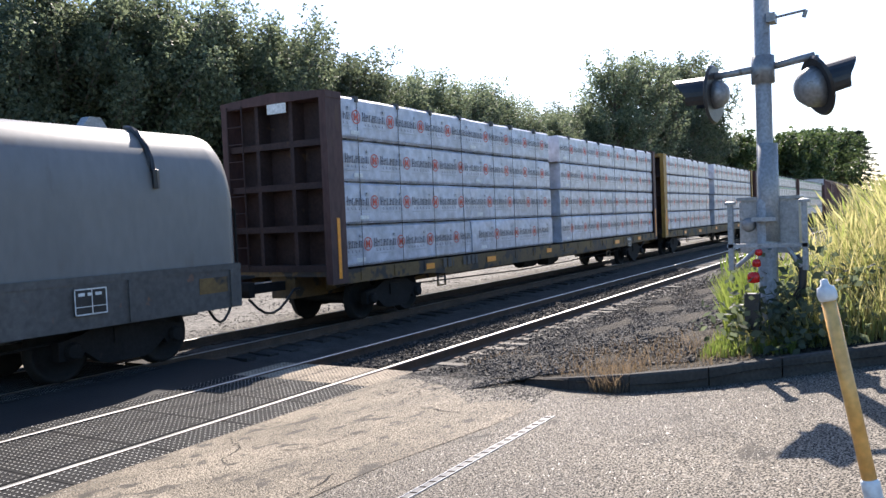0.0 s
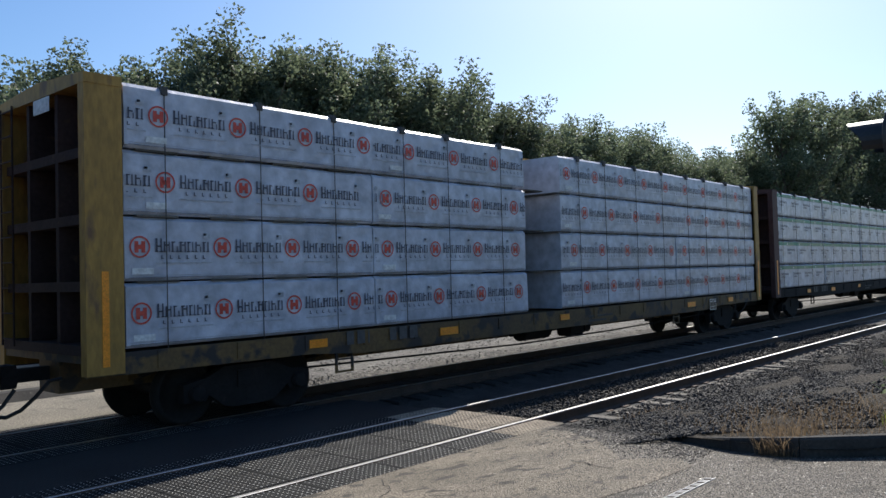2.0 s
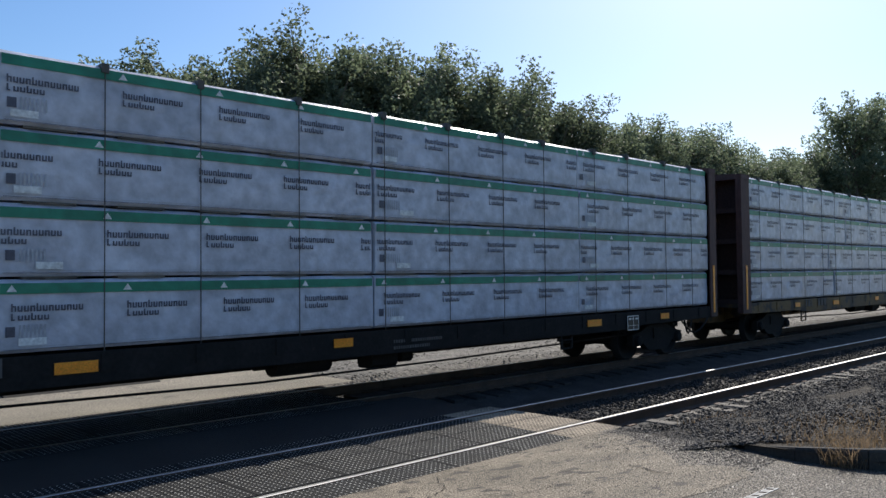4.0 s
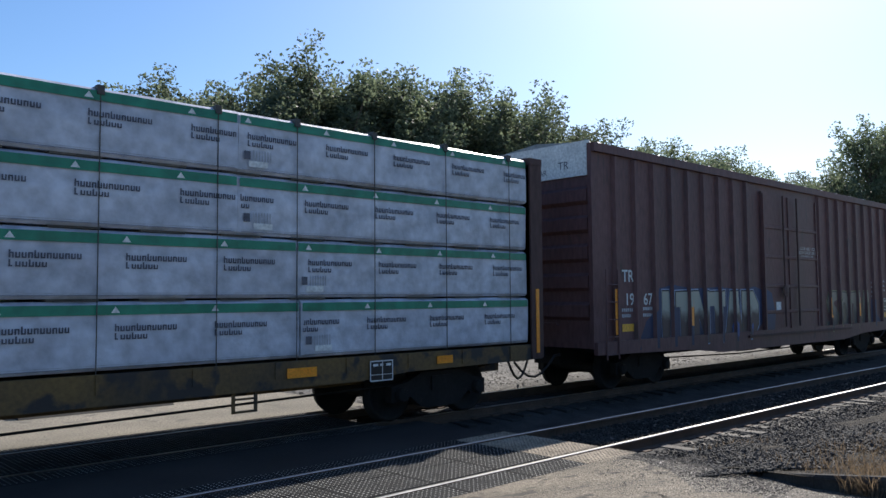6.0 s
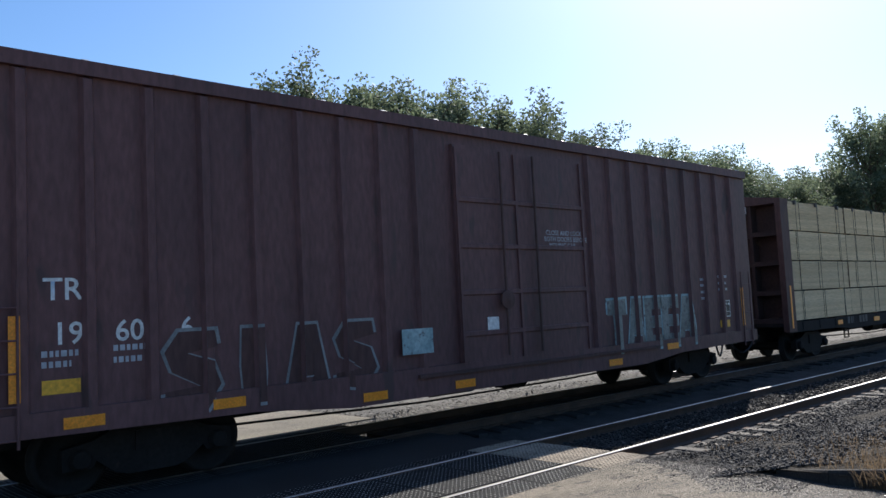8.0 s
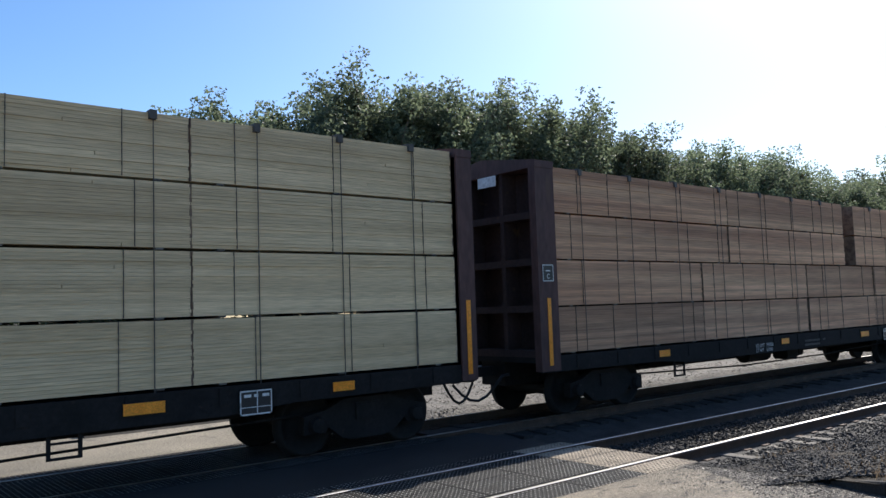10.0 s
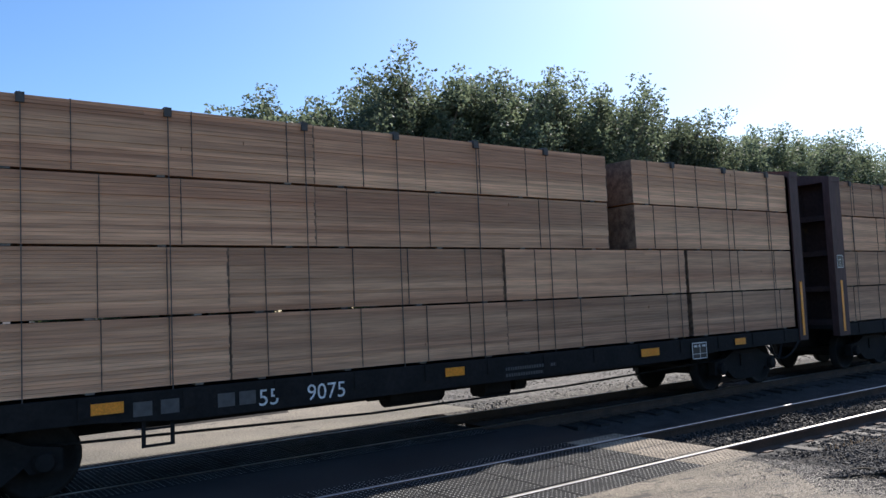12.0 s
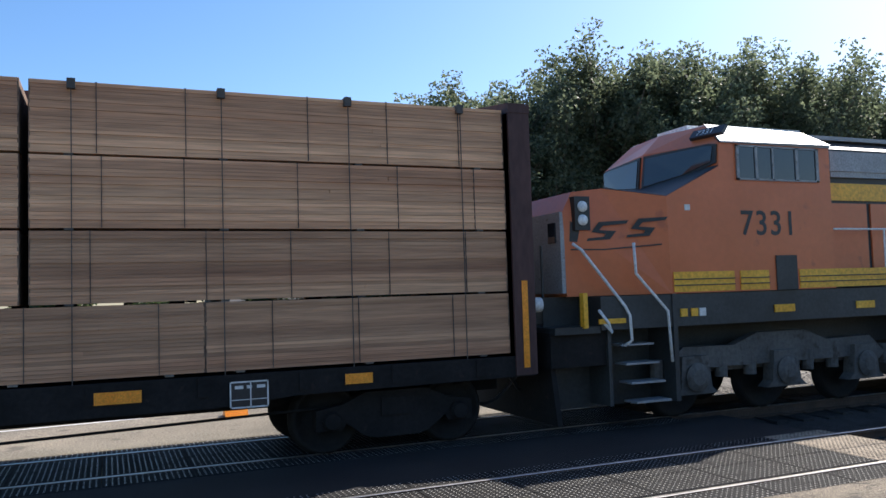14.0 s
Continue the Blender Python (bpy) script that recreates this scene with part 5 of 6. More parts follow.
        return low.lerp(top, w) - Vector((out, 0, 0))

    for q in (-1, 1):
        for name, pts, out, mat, label in (("windshield_frame", ((0.03, -0.02), (0.6, -0.02), (0.98, 0.16), (0.985, 0.94), (0.9, 1.0), (0.03, 0.94)), 0.03, LOCOBLK, ""),
                                           ("windshield", ((0.07, 0.05), (0.58, 0.06), (0.93, 0.24), (0.95, 0.86), (0.88, 0.92), (0.07, 0.86)), 0.045, GLASS, "dark windshield pane")):
            front = [on_front(u, w, q, out) for u, w in pts]
            back = [p + Vector((0.04, 0, 0)) for p in front]
            k = len(pts)
            part(name, Build().add(front + back, [tuple(range(k)), tuple(range(k, 2 * k))[::-1]] + [(i, (i + 1) % k, k + (i + 1) % k, k + i) for i in range(k)]), mat, cab, label)
    nb = part("number_board", Build().box(0, 0.62, -0.03, 0.03, 0, 0.18), BLACK, cab, "small black number board over the windshield")
    nb.matrix_basis = Matrix.Translation((2.58, -0.95, 4.42)) @ pose(0, 0, 0, -42, 0, -78)
    lettering("number", "7331", 0.17, 0.1, -0.034, 0.03, WHITE, nb)
    # side windows
    for x0, x1 in ((2.99, 3.32), (3.37, 3.67), (3.71, 4.17), (4.23, 4.62)):
        w = part("side_window", Build().box(x0, x1, -W - 0.012, -W + 0.02, 3.72, 4.22), GLASS, cab)
    b = Build()
    for x0, x1, z0, z1 in ((2.94, 4.68, 4.22, 4.25), (2.94, 4.68, 3.69, 3.72), (2.94, 2.99, 3.69, 4.25), (4.62, 4.68, 3.69, 4.25), (3.32, 3.37, 3.7, 4.24), (3.67, 3.71, 3.7, 4.24), (4.17, 4.23, 3.7, 4.24)):
        b.box(x0, x1, -W - 0.03, -W + 0.01, z0, z1)
    part("window_frame", b, GALV, cab, "bare aluminium window frames")
    for k, ch in enumerate("7331"):
        lettering("number", ch, 0.55, 2.97 + 0.3 * k, -W - 0.006, 2.83, LOCOBLK, cab, "large black road number", 0.006)
    # Roof edge and cap: sunlight from above is put into the pale colours.
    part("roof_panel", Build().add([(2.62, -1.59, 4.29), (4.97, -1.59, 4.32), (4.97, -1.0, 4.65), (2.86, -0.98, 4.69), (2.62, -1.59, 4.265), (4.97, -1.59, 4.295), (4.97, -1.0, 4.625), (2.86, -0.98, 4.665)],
         [(0, 1, 2, 3), (0, 4, 5, 1), (1, 5, 6, 2), (2, 6, 7, 3), (3, 7, 4, 0)]), SILVER, cab, "sloping edge of the cab roof, coloured pale for sunlight")
    part("roof_cap", Build().box(2.9, 4.95, -0.98, 0.98, 4.66, 4.69).box(3.0, 3.6, -0.4, 0.4, 4.69, 4.8), WHITE, cab, "cab roof coloured pale for sunlight")
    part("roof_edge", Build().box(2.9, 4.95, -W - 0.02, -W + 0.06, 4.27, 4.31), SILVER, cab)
    part("toolbox_door", Build().box(3.66, 4.1, -W - 0.02, -W + 0.01, 1.95, 2.5), LOCOBLK, cab)
    part("marker", Build().box(1.9, 2.0, -W - 0.01, -W + 0.04, 3.2, 3.29), WHITE, cab)
    # hood
    b = Build()
    b.box(4.95, L - 1.2, -1.2, 1.2, 1.95, 4.35)
    b.prism_x([(-1.2, 4.35), (-0.9, 4.55), (0.9, 4.55), (1.2, 4.35)], 4.95, L - 1.2)
    hood = part("hood", b, LOCOBLK, loco, "long black engine hood")
    for x in span(5.2, L - 1.6, 1.05):
        part("hood_door", Build().box(x, x + 0.95, -1.23, -1.19, 2.05, 3.4), ORANGE, hood, "orange hood door")
    part("hood_stripe", Build().box(4.95, L - 1.2, -1.225, -1.19, 3.45, 3.75), LYELLOW, hood)
    part("hood_vent", Build().box(5.3, 9, -1.26, -1.19, 3.85, 4.3).box(5.0, 12, -1.28, -1.22, 3.95, 3.98).box(5.0, L - 2, -1.0, -0.9, 4.55, 4.62), SILVER, hood)
    # steps and handrails
    for k in range(6):
        z = 0.38 + k * 0.275
        part("step", Build().box(0.88 - 0.04 * k, 1.5 - 0.055 * k, -W - 0.01 + 0.05 * k, -W + 0.3 + 0.05 * k, z, z + 0.03), SILVER, loco, "worn bright step edge")
    for x0, x1, y0, y1, z0, z1 in ((-0.25, 1.68, 0.62, 0.66, 0.3, 1.95), (1.6, 1.68, 0.0, 0.617, 0.36, 1.95), (0.5, 0.56, 0.1, 0.617, 0.36, 1.7)):
        part("stepwell_panel", Build().box(x0, x1, y0 - W, y1 - W, z0, z1), LOCOBLK, loco, "black stepwell panel below the cab")
    for pts in ([(0.91, -W - 0.05, 2.71), (0.93, -W - 0.05, 2.26), (1.47, -W - 0.05, 1.7), (1.51, -W - 0.05, 0.95)], [(0.06, -1.3, 2.72), (0.16, -1.38, 2.62), (0.74, -W - 0.02, 1.79), (0.8, -W - 0.04, 1.66), (0.82, -W - 0.04, 1.3), (0.74, -W + 0.02, 1.22)],
                [(0.3, -W, 1.75), (0.45, -W - 0.02, 1.55), (0.52, -W, 1.42), (0.36, -W + 0.02, 1.6)]):
        part("handrail", Build().pipe(pts, 0.022, 8), WHITE, loco, "white-painted bent handrail", True)
    b = Build()
    for x in span(3.0, L - 1, 1.55):
        b.tube((x, -W + 0.03, 1.94), (x, -W + 0.03, 2.95), 0.018, 6) if x > 5 else None
    b.tube((5.0, -W + 0.03, 2.93), (L - 1, -W + 0.03, 2.93), 0.018, 6)
    part("side_rail", b, WHITE, loco)
    b = Build()
    for y in (-1.1, -0.55, 0.55, 1.1):
        b.tube((-0.35, y, 1.5), (-0.35, y, 2.7), 0.02, 6)
    b.box(-0.4, 0.35, -1.5, 1.5, 1.42, 1.52)
    part("front_platform", b, LOCOBLK, loco)
    b = Build()
    b.prism_x([(-1.45, 0.15), (1.45, 0.15), (1.3, 0.95), (-1.3, 0.95)], -0.38, -0.3)
    b.box(-0.42, 0.5, -1.4, 1.4, 0.95, 1.45)
    part("pilot", b, GRIME, loco, "black snow plough and buffer beam")
    part("yellow_corner", Build().box(0.3, 0.75, -W - 0.01, -W + 0.02, 1.55, 1.62).box(0.05, 0.12, -W, -W + 0.1, 1.5, 2.0), LYELLOW, loco)
    for x, m in ((1.75, LYELLOW), (1.95, LYELLOW), (2.1, WHITE), (3.6, LYELLOW), (5.4, LYELLOW), (8, LYELLOW)):
        part("reflector", Build().box(x, x + (0.12 if x < 3 else 0.42), -W - 0.002, -W + 0.025, 1.6, 1.72), m, loco)
    part("ditch_light", Build().lathe([(0.01, -0.12), (0.11, -0.12), (0.11, 0.05), (0.01, 0.05)], 14, 0, "x", (-0.42, -1.05, 1.85)), WHITE, loco, "round ditch light", True)
    coupler(loco, -0.3, -1)
    part("fuel_tank", Build().prism_x([(-1.3, 0.25), (1.3, 0.25), (1.5, 0.6), (1.5, 1.4), (-1.5, 1.4), (-1.5, 0.6)], 7.6, 13.6), LOCOBLK, loco, "black fuel tank")
    # three-axle trucks
    for c in (3.97, 17.3):
        b = Build()
        for sg in (-1, 1):
            y0, y1 = sorted((sg * 1.1, sg * 1.28))
            b.prism_y([(-2.35, 0.82), (-2.0, 1.12), (-1.0, 1.1), (-0.5, 1.28), (0.5, 1.28), (1.0, 1.1), (2.0, 1.12), (2.35, 0.82), (2.2, 0.7), (1.45, 0.78), (0.35, 0.78), (-0.35, 0.78), (-1.45, 0.78), (-2.2, 0.7)], y0, y1)
            for a in (-1.83, 0, 1.8):
                yy = sorted((sg * 1.14, sg * 1.36))
                b.prism_y([(a - 0.42, 0.4), (a + 0.42, 0.4), (a + 0.3, 0.5), (a + 0.25, 0.98), (a - 0.25, 0.98), (a - 0.3, 0.5)], *yy)
                b.lathe([(0.02, sg * 1.3), (0.2, sg * 1.33), (0.22, sg * 1.4), (0.12, sg * 1.44), (0.02, sg * 1.44)], 16, 0, "y", (a, 0, 0.66))
                for k in (-0.62, 0.62):
                    b.tube((a + k, sg * 1.2, 0.62), (a + k, sg * 1.2, 0.95), 0.1, 10)
        b.box(-2.0, 2.0, -1.1, 1.1, 0.7, 0.9)
        t3 = part("truck", b, TRUCKGREY, loco, "dusty grey cast three-axle truck")
        t3.location = (c, 0, 0)
        for a in (-1.83, 0, 1.8):
            w = part("wheelset", WHEELSET, None, t3)
            w.location, w.scale = (a, 0, 0.52), (1.14, 1, 1.14)
            WHEELSETS.append((w, a, 0.52))
    CARS.append((loco, s))


coil_car(9.9 - 14.6, 14.6)
centerbeam(12.75, 21.75, DBROWN, OCHRE, "red", 11, [[(10.55, 11.35)]], label="brown lumber flatcar loaded with red-printed white wrapped bundles")
centerbeam(36.75, 21.8, YELLOW, OCHRE, "red", 12, [[(8.85, 10.2)]], label="yellow lumber flatcar loaded with red-printed white wrapped bundles")
centerbeam(60.85, 21.8, DBROWN, GRIME, "green", 13, [[(10.8, 10.85)]], label="dark brown lumber flatcar loaded with green-banded white wrapped bundles")
centerbeam(85.0, 21.9, DBROWN, OCHRE, "green", 14, [[(6.25, 6.31), (11.79, 11.83)], [(11.66, 11.71)], [(7.34, 7.39), (9.76, 9.81)], [(7.26, 7.31), (9.75, 9.8)]], label="brown lumber flatcar loaded with green-banded white wrapped bundles")
boxcar(108.75, 18.2, BROWN, 21, "blue", [("TR", 1.0, 2.36, 0.36), ("19", 1.09, 1.86, 0.36), ("67", 1.8, 1.86, 0.36)], [("EXCESS HEIGHT CAR", 1.3, 4.66, 0.17), ("TR", -0.6, 4.74, 0.24)])
boxcar(129.05, 18.1, BROWN, 22, "pale", [("TR", 1.0, 2.37, 0.36), ("19", 1.09, 1.86, 0.36), ("60", 1.8, 1.86, 0.36), ("6", 2.62, 1.86, 0.36)], [("TR", -0.6, 4.74, 0.24)])
centerbeam(150.0, 17.45, DBROWN, GRIME, "pale", 15, [[(8.6, 8.63)]], label="brown lumber flatcar loaded with pale bare sawn boards")
up2 = [(11.8, 12.5)]
centerbeam(169.85, 17.65, DBROWN, GRIME, "bare", 16, [[(9.5, 9.62)], [(9.5, 9.62)], up2, up2], label="brown lumber flatcar of bare boards, gap in top tiers",
           number=[("LD LMT  199300", 6.75, 0.115, 0.93), ("LT WT    63700", 6.75, 0.115, 0.815)])
centerbeam(189.95, 17.7, DBROWN, GRIME, "bare", 17, [[(13.9, 14.05)], [(13.9, 14.0)], up2, up2], label="brown lumber flatcar loaded with bare sawn boards, strapped in four tiers", number=[("55", 4.97, 0.3, 0.84), ("9075", 5.66, 0.3, 0.84)])
centerbeam(209.9, 17.85, DBROWN, GRIME, "bare", 18, [[(9.6, 9.72)], [(11.8, 11.9)], [(11.8, 11.9)], [(11.8, 11.9)]], label="brown lumber flatcar loaded with bare sawn boards behind the locomotive",
           number=[("LD LMT  198600", 5.62, 0.115, 0.93), ("LT WT    64400", 5.62, 0.115, 0.815)])
locomotive(228.75)
flat = [c for c, s in CARS if c.name.startswith("centerbeam")]
scrawl(flat[5], 17.65 + 0.2, -1.412, 2.4, 3.2, 1)
scrawl(flat[6], -0.28, -1.412, 2.45, 3.3, 2)


# ---- trees ----
def leaf_cloud(pts, size, rng, mat, name, squash=1.0):
    """Many small pointed leaves round the given points, each with its own turn."""
    n = len(pts)
    a = rng.normal(size=(n, 3))
    a /= np.linalg.norm(a, axis=1)[:, None]
    c = np.cross(a, rng.normal(size=(n, 3)))
    c /= np.linalg.norm(c, axis=1)[:, None]
    s = (size * rng.uniform(0.6, 1.3, n))[:, None]
    p = np.array(pts)
    v = np.stack([p - a * s, p + c * s * 0.6 * squash, p + a * s, p - c * s * 0.6 * squash], 1).reshape(-1, 3)
    me = bpy.data.meshes.new(name)
    me.from_pydata(v.tolist(), [], np.arange(4 * n).reshape(-1, 4).tolist())
    me.materials.append(mat)
    me.update()
    return me


def broadleaf(seed, hgt, wide, mat, leaves=9000, lean=0.06, base=0.1, size=0.125, limbs=60):
    """Trunk, rising limbs and a ragged crown built of leaf clumps with gaps."""
    rng = np.random.default_rng(seed)
    b = Build()
    top = np.array([lean * hgt, 0, hgt])
    b.tube((0, 0, -0.3), (lean * hgt * 0.4, 0, hgt * 0.45), 0.02 * hgt, 8, 0, 0.012 * hgt)
    b.tube((lean * hgt * 0.4, 0, hgt * 0.45), tuple(top * [0.9, 1, 0.88]), 0.012 * hgt, 7, 0, 0.003 * hgt)
    pts, spread = [], []
    for k in range(limbs):
        u = base + (0.93 - base) * ((k + rng.uniform(0, 1)) / limbs) ** 0.85
        ang = k * 2.4 + rng.uniform(-0.5, 0.5)
        env = wide * math.sqrt(max(0.04, 1 - ((u - 0.45) / 0.56) ** 2)) * rng.uniform(0.6, 1.15)
        root = np.array([lean * hgt * u * 0.9, 0, hgt * u * 0.86])
        tip = root + [math.cos(ang) * env, math.sin(ang) * env, min(env * rng.uniform(0.6, 1.45), hgt * rng.uniform(0.88, 0.97) - root[2])]
        b.tube(tuple(root), tuple(tip), 0.0045 * hgt, 5, 0, 0.0012 * hgt)
        for q in np.linspace(0.35, 1.05, 5):
            pts.append(root + (tip - root) * q + rng.normal(size=3) * 0.12)
            spread.append(0.2 + 0.035 * hgt * (1.05 - 0.2 * q))
    for q in np.linspace(0.7, 0.95, 6):
        pts.append(top * [1, 1, q] + rng.normal(size=3) * [0.5, 0.5, 0.1])
        spread.append(0.65)
    pts, spread = np.array(pts), np.array(spread)
    pick = rng.integers(0, len(pts), leaves)
    cloud = pts[pick] + np.clip(rng.normal(size=(leaves, 3)), -1.25, 1.25) * spread[pick][:, None] * [0.52, 0.52, 0.68]
    return b.mesh("trunk", BARK), leaf_cloud(cloud, size, rng, mat, "crown")


def conifer(seed, hgt, wide, leaves=7000):
    rng = np.random.default_rng(seed)
    b = Build()
    b.tube((0, 0, -0.3), (0, 0, hgt), 0.018 * hgt, 8, 0, 0.02)
    pts = []
    for k in range(90):
        u = 0.08 + 0.9 * k / 90
        ang = k * 2.4
        r = wide * (1 - u) ** 0.8 * rng.uniform(0.6, 1.1) + 0.15
        tip = np.array([math.cos(ang) * r, math.sin(ang) * r, hgt * u - r * 0.25])
        b.tube((0, 0, hgt * u), tuple(tip), 0.03, 4, 0, 0.01)
        for q in rng.uniform(0.1, 1, leaves // 90):
            pts.append(np.array([0, 0, hgt * u]) * (1 - q) + tip * q + rng.normal(size=3) * [0.18, 0.18, 0.1] * (0.6 + wide * 0.15))
    return b.mesh("trunk", BARK), leaf_cloud(pts, 0.16 * (0.5 + hgt / 20), rng, NEEDLE, "crown")


def plant(meshes, x, y, z, label, category, group, turn=0.0, size=1.0, name="tree", wide=None):
    t = thing(name, label, category, group)
    part("trunk", meshes[0], None, t)
    part("crown", meshes[1], None, t)
    t.matrix_basis = pose(x, y, z, 0, 0, turn) @ Matrix.Diagonal((wide or size, wide or size, size, 1))
    return t


POPLARS = [broadleaf(40 + k, 13.0, 3.6, LEAF, 44000, 0.05, 0.2, 0.092, 84) for k in range(5)]
BACKROW = [broadleaf(50 + k, 13.0, 3.9, LEAF, 12000, 0.04, 0.1, 0.2) for k in range(3)]
rnd = random.Random(8)
ROW = [(8.8, 7.6), (10.8, 9.0), (13.0, 10.2), (15.8, 11.7), (18.6, 11.9), (21.0, 13.6), (23.6, 13.7), (26.8, 13.6), (30.2, 13.8), (33.6, 13.4), (37.4, 13.4), (41.6, 12.7), (45.4, 12.6), (49.2, 13.2), (53.4, 13.0), (57.8, 13.5), (62.3, 12.8),
       (66.4, 12.2), (70.5, 12.4), (74.8, 13.4), (79.3, 14.8), (84, 14), (89, 13.5), (95, 13), (101, 13.5), (108, 13)]
for k, (x, top) in enumerate(ROW):
    plant(POPLARS[k * 3 % 5], x - 0.6, 30 + rnd.uniform(-0.8, 0.8), -0.3, "leafy green poplar in a windbreak row, dark against the sun", "tree", "row of poplars", rnd.uniform(-25, 25), (top + 0.3) / 13.7, wide=max(0.95, (top + 0.3) / 12.4))
for k in range(24):
    x = 14 + k * 5.2
    plant(BACKROW[k % 3], x, 36 + rnd.uniform(-1.5, 1.5), -0.3, "leafy green poplar in a windbreak row, dark against the sun", "tree", "row of poplars", rnd.uniform(0, 360), rnd.uniform(0.84, 0.96))
TALL = [broadleaf(60 + k, 20.0, 4.4, LEAF, 15000, 0.02, 0.2, 0.16, 46) for k in range(2)]
for k, (x, y, top) in enumerate(((77.5, 25.5, 19.6), (83, 24.5, 19.6), (97, 24.5, 22.4), (104, 24, 23.0), (110, 25, 24.0))):
    plant(TALL[k % 2], x, y, -0.3, "tall broad poplar beyond the tracks", "tree", "tall trees beside the line", rnd.uniform(0, 360), top / 20.7)
LOWS = [broadleaf(70 + k, 12.0, 4.0, LEAF2, 8000, 0.02, 0.06, 0.26) for k in range(2)]
for k in range(13):
    x = 118 + k * 9
    plant(LOWS[k % 2], x, 21 + rnd.uniform(-2, 4) + k * 0.3, -0.3, "bushy green tree in the distance", "tree", "distant trees", rnd.uniform(0, 360), rnd.uniform(0.95, 1.35))
for k in range(16):
    plant(LOWS[k % 2], -30 + k * 8 + rnd.uniform(-2, 2), 58 + rnd.uniform(-4, 6), -0.4, "bushy green tree behind the yard", "tree", "trees behind the yard", rnd.uniform(0, 360), rnd.uniform(0.35, 0.55) if k < 5 else rnd.uniform(0.7, 0.95))
for k, (x, y, q) in enumerate(((132, 17.5, 1.1), (146, 16.5, 1.25), (160, 18, 1.2), (176, 16.8, 1.45), (196, 17.5, 1.5), (222, 18, 1.7))):
    plant(LOWS[k % 2], x, y, -0.3, "bushy green tree in the distance", "tree", "distant trees", k * 71, q)
FIR = [conifer(80, 10.0, 2.9, 9000), conifer(81, 30.0, 7.0)]
for x, y, top in ((6.0, 45, 6.4), (8.6, 45, 9.4), (11.8, 46, 9.6), (13.6, 47, 8.4)):
    plant(FIR[0], x, y, -0.4, "dark green conifer behind the yard", "tree", "conifers behind the yard", rnd.uniform(0, 360), top / 9.6)
plant(FIR[1], 300, 16.2, 0, "lone tall fir far along the line", "tree", "", 20, 0.9, wide=1.7)
for k in range(10):
    plant(LOWS[k % 2], 190 + k * 12, -2 - 3.0 * k, 0, "bushy green tree in the distance", "tree", "distant trees", k * 40, 0.8 + 0.05 * k)

for k, (x, y, q) in enumerate(((4.2, 36, 0.2), (6.6, 37, 0.24), (9.6, 38, 0.22), (12.5, 36, 0.26), (15.5, 37, 0.3), (1.5, 38, 0.22), (-2, 37, 0.3), (-6, 39, 0.34))):
    plant(LOWS[k % 2], x, y, -0.4, "dense green shrub at the back of the yard", "shrub", "shrubs behind the yard", k * 57, q, "shrub")
# ---- behind the yard ----
house = thing("house", "small pale house with a grey gable roof behind the yard", "house")
hb = Build().box(5.5, 11.5, 40, 47, -0.4, 1.7)
wall = part("wall", hb, GREYDK, house)
part("roof", Build().prism_x([(39.5, 1.6), (47.5, 1.6), (43.5, 3.3)], 5.0, 12.0), GREYDK, house)
part("window", Build().box(7, 8, 39.96, 40.01, 0.6, 1.6), GLASS, house)
part("door", Build().box(9.3, 10.2, 39.96, 40.01, -0.3, 1.7), GREYDK, house)
bin_ = thing("dumpster", "brown steel dumpster standing in the yard", "dumpster")
part("body", Build().prism_x([(23.6, 0), (25.2, 0), (25.4, 1.1), (23.4, 1.1)], 4.6, 7.2), DBROWN, bin_)
part("lid", Build().box(4.55, 7.25, 23.35, 25.45, 1.1, 1.17), GREYDK, bin_)
wedge = thing("wheel_chock", "small yellow plastic wedge on the far road", "wedge")
part("body", Build().prism_x([(14.6, 0), (14.95, 0), (14.9, 0.07), (14.7, 0.11)], 1.9, 2.3), REFLECT, wedge)
line = Build()
line.add([(-2.2, 15.1, -0.005), (0.6, 15.4, -0.008), (0.6, 15.5, -0.008), (-2.2, 15.2, -0.005)], [(0, 1, 2, 3)])
setting("road_line", line, WHITE, "worn white line on the far road")

# ---- crossing signal ----
MX, MY = 7.66, 1.16
sig = thing("crossing_signal", "silver railway crossing signal mast with two hooded black lamps", "crossing signal")
b = Build()
b.lathe([(0.18, 0.62), (0.2, 0.7), (0.13, 0.78), (0.085, 0.82), (0.085, 2.1), (0.072, 2.14), (0.066, 4.95), (0.0, 4.97)], 18, 0, "z", (MX, MY, 0))
b.tube((MX, MY - 0.02, 1.75), (MX, MY - 0.02, 2.62), 0.088, 16)
part("mast", b, SILVER, sig, "silver-painted steel mast", True)
b = Build()
b.tube((MX, MY, 3.16), (MX, MY, 3.4), 0.1, 14)
b.tube((MX - 0.02, MY + 0.02, 3.29), (MX - 0.07, MY + 0.46, 3.26), 0.034, 10)
b.tube((MX, MY, 3.29), (MX + 0.06, MY - 0.42, 3.36), 0.034, 10)
b.tube((MX - 0.07, MY + 0.46, 3.26), (MX - 0.07, MY + 0.46, 3.1), 0.034, 10)
b.tube((MX + 0.06, MY - 0.42, 3.36), (MX + 0.06, MY - 0.42, 3.1), 0.034, 10)
part("cross_arm", b, GALV, sig, "galvanised lamp arms", True)


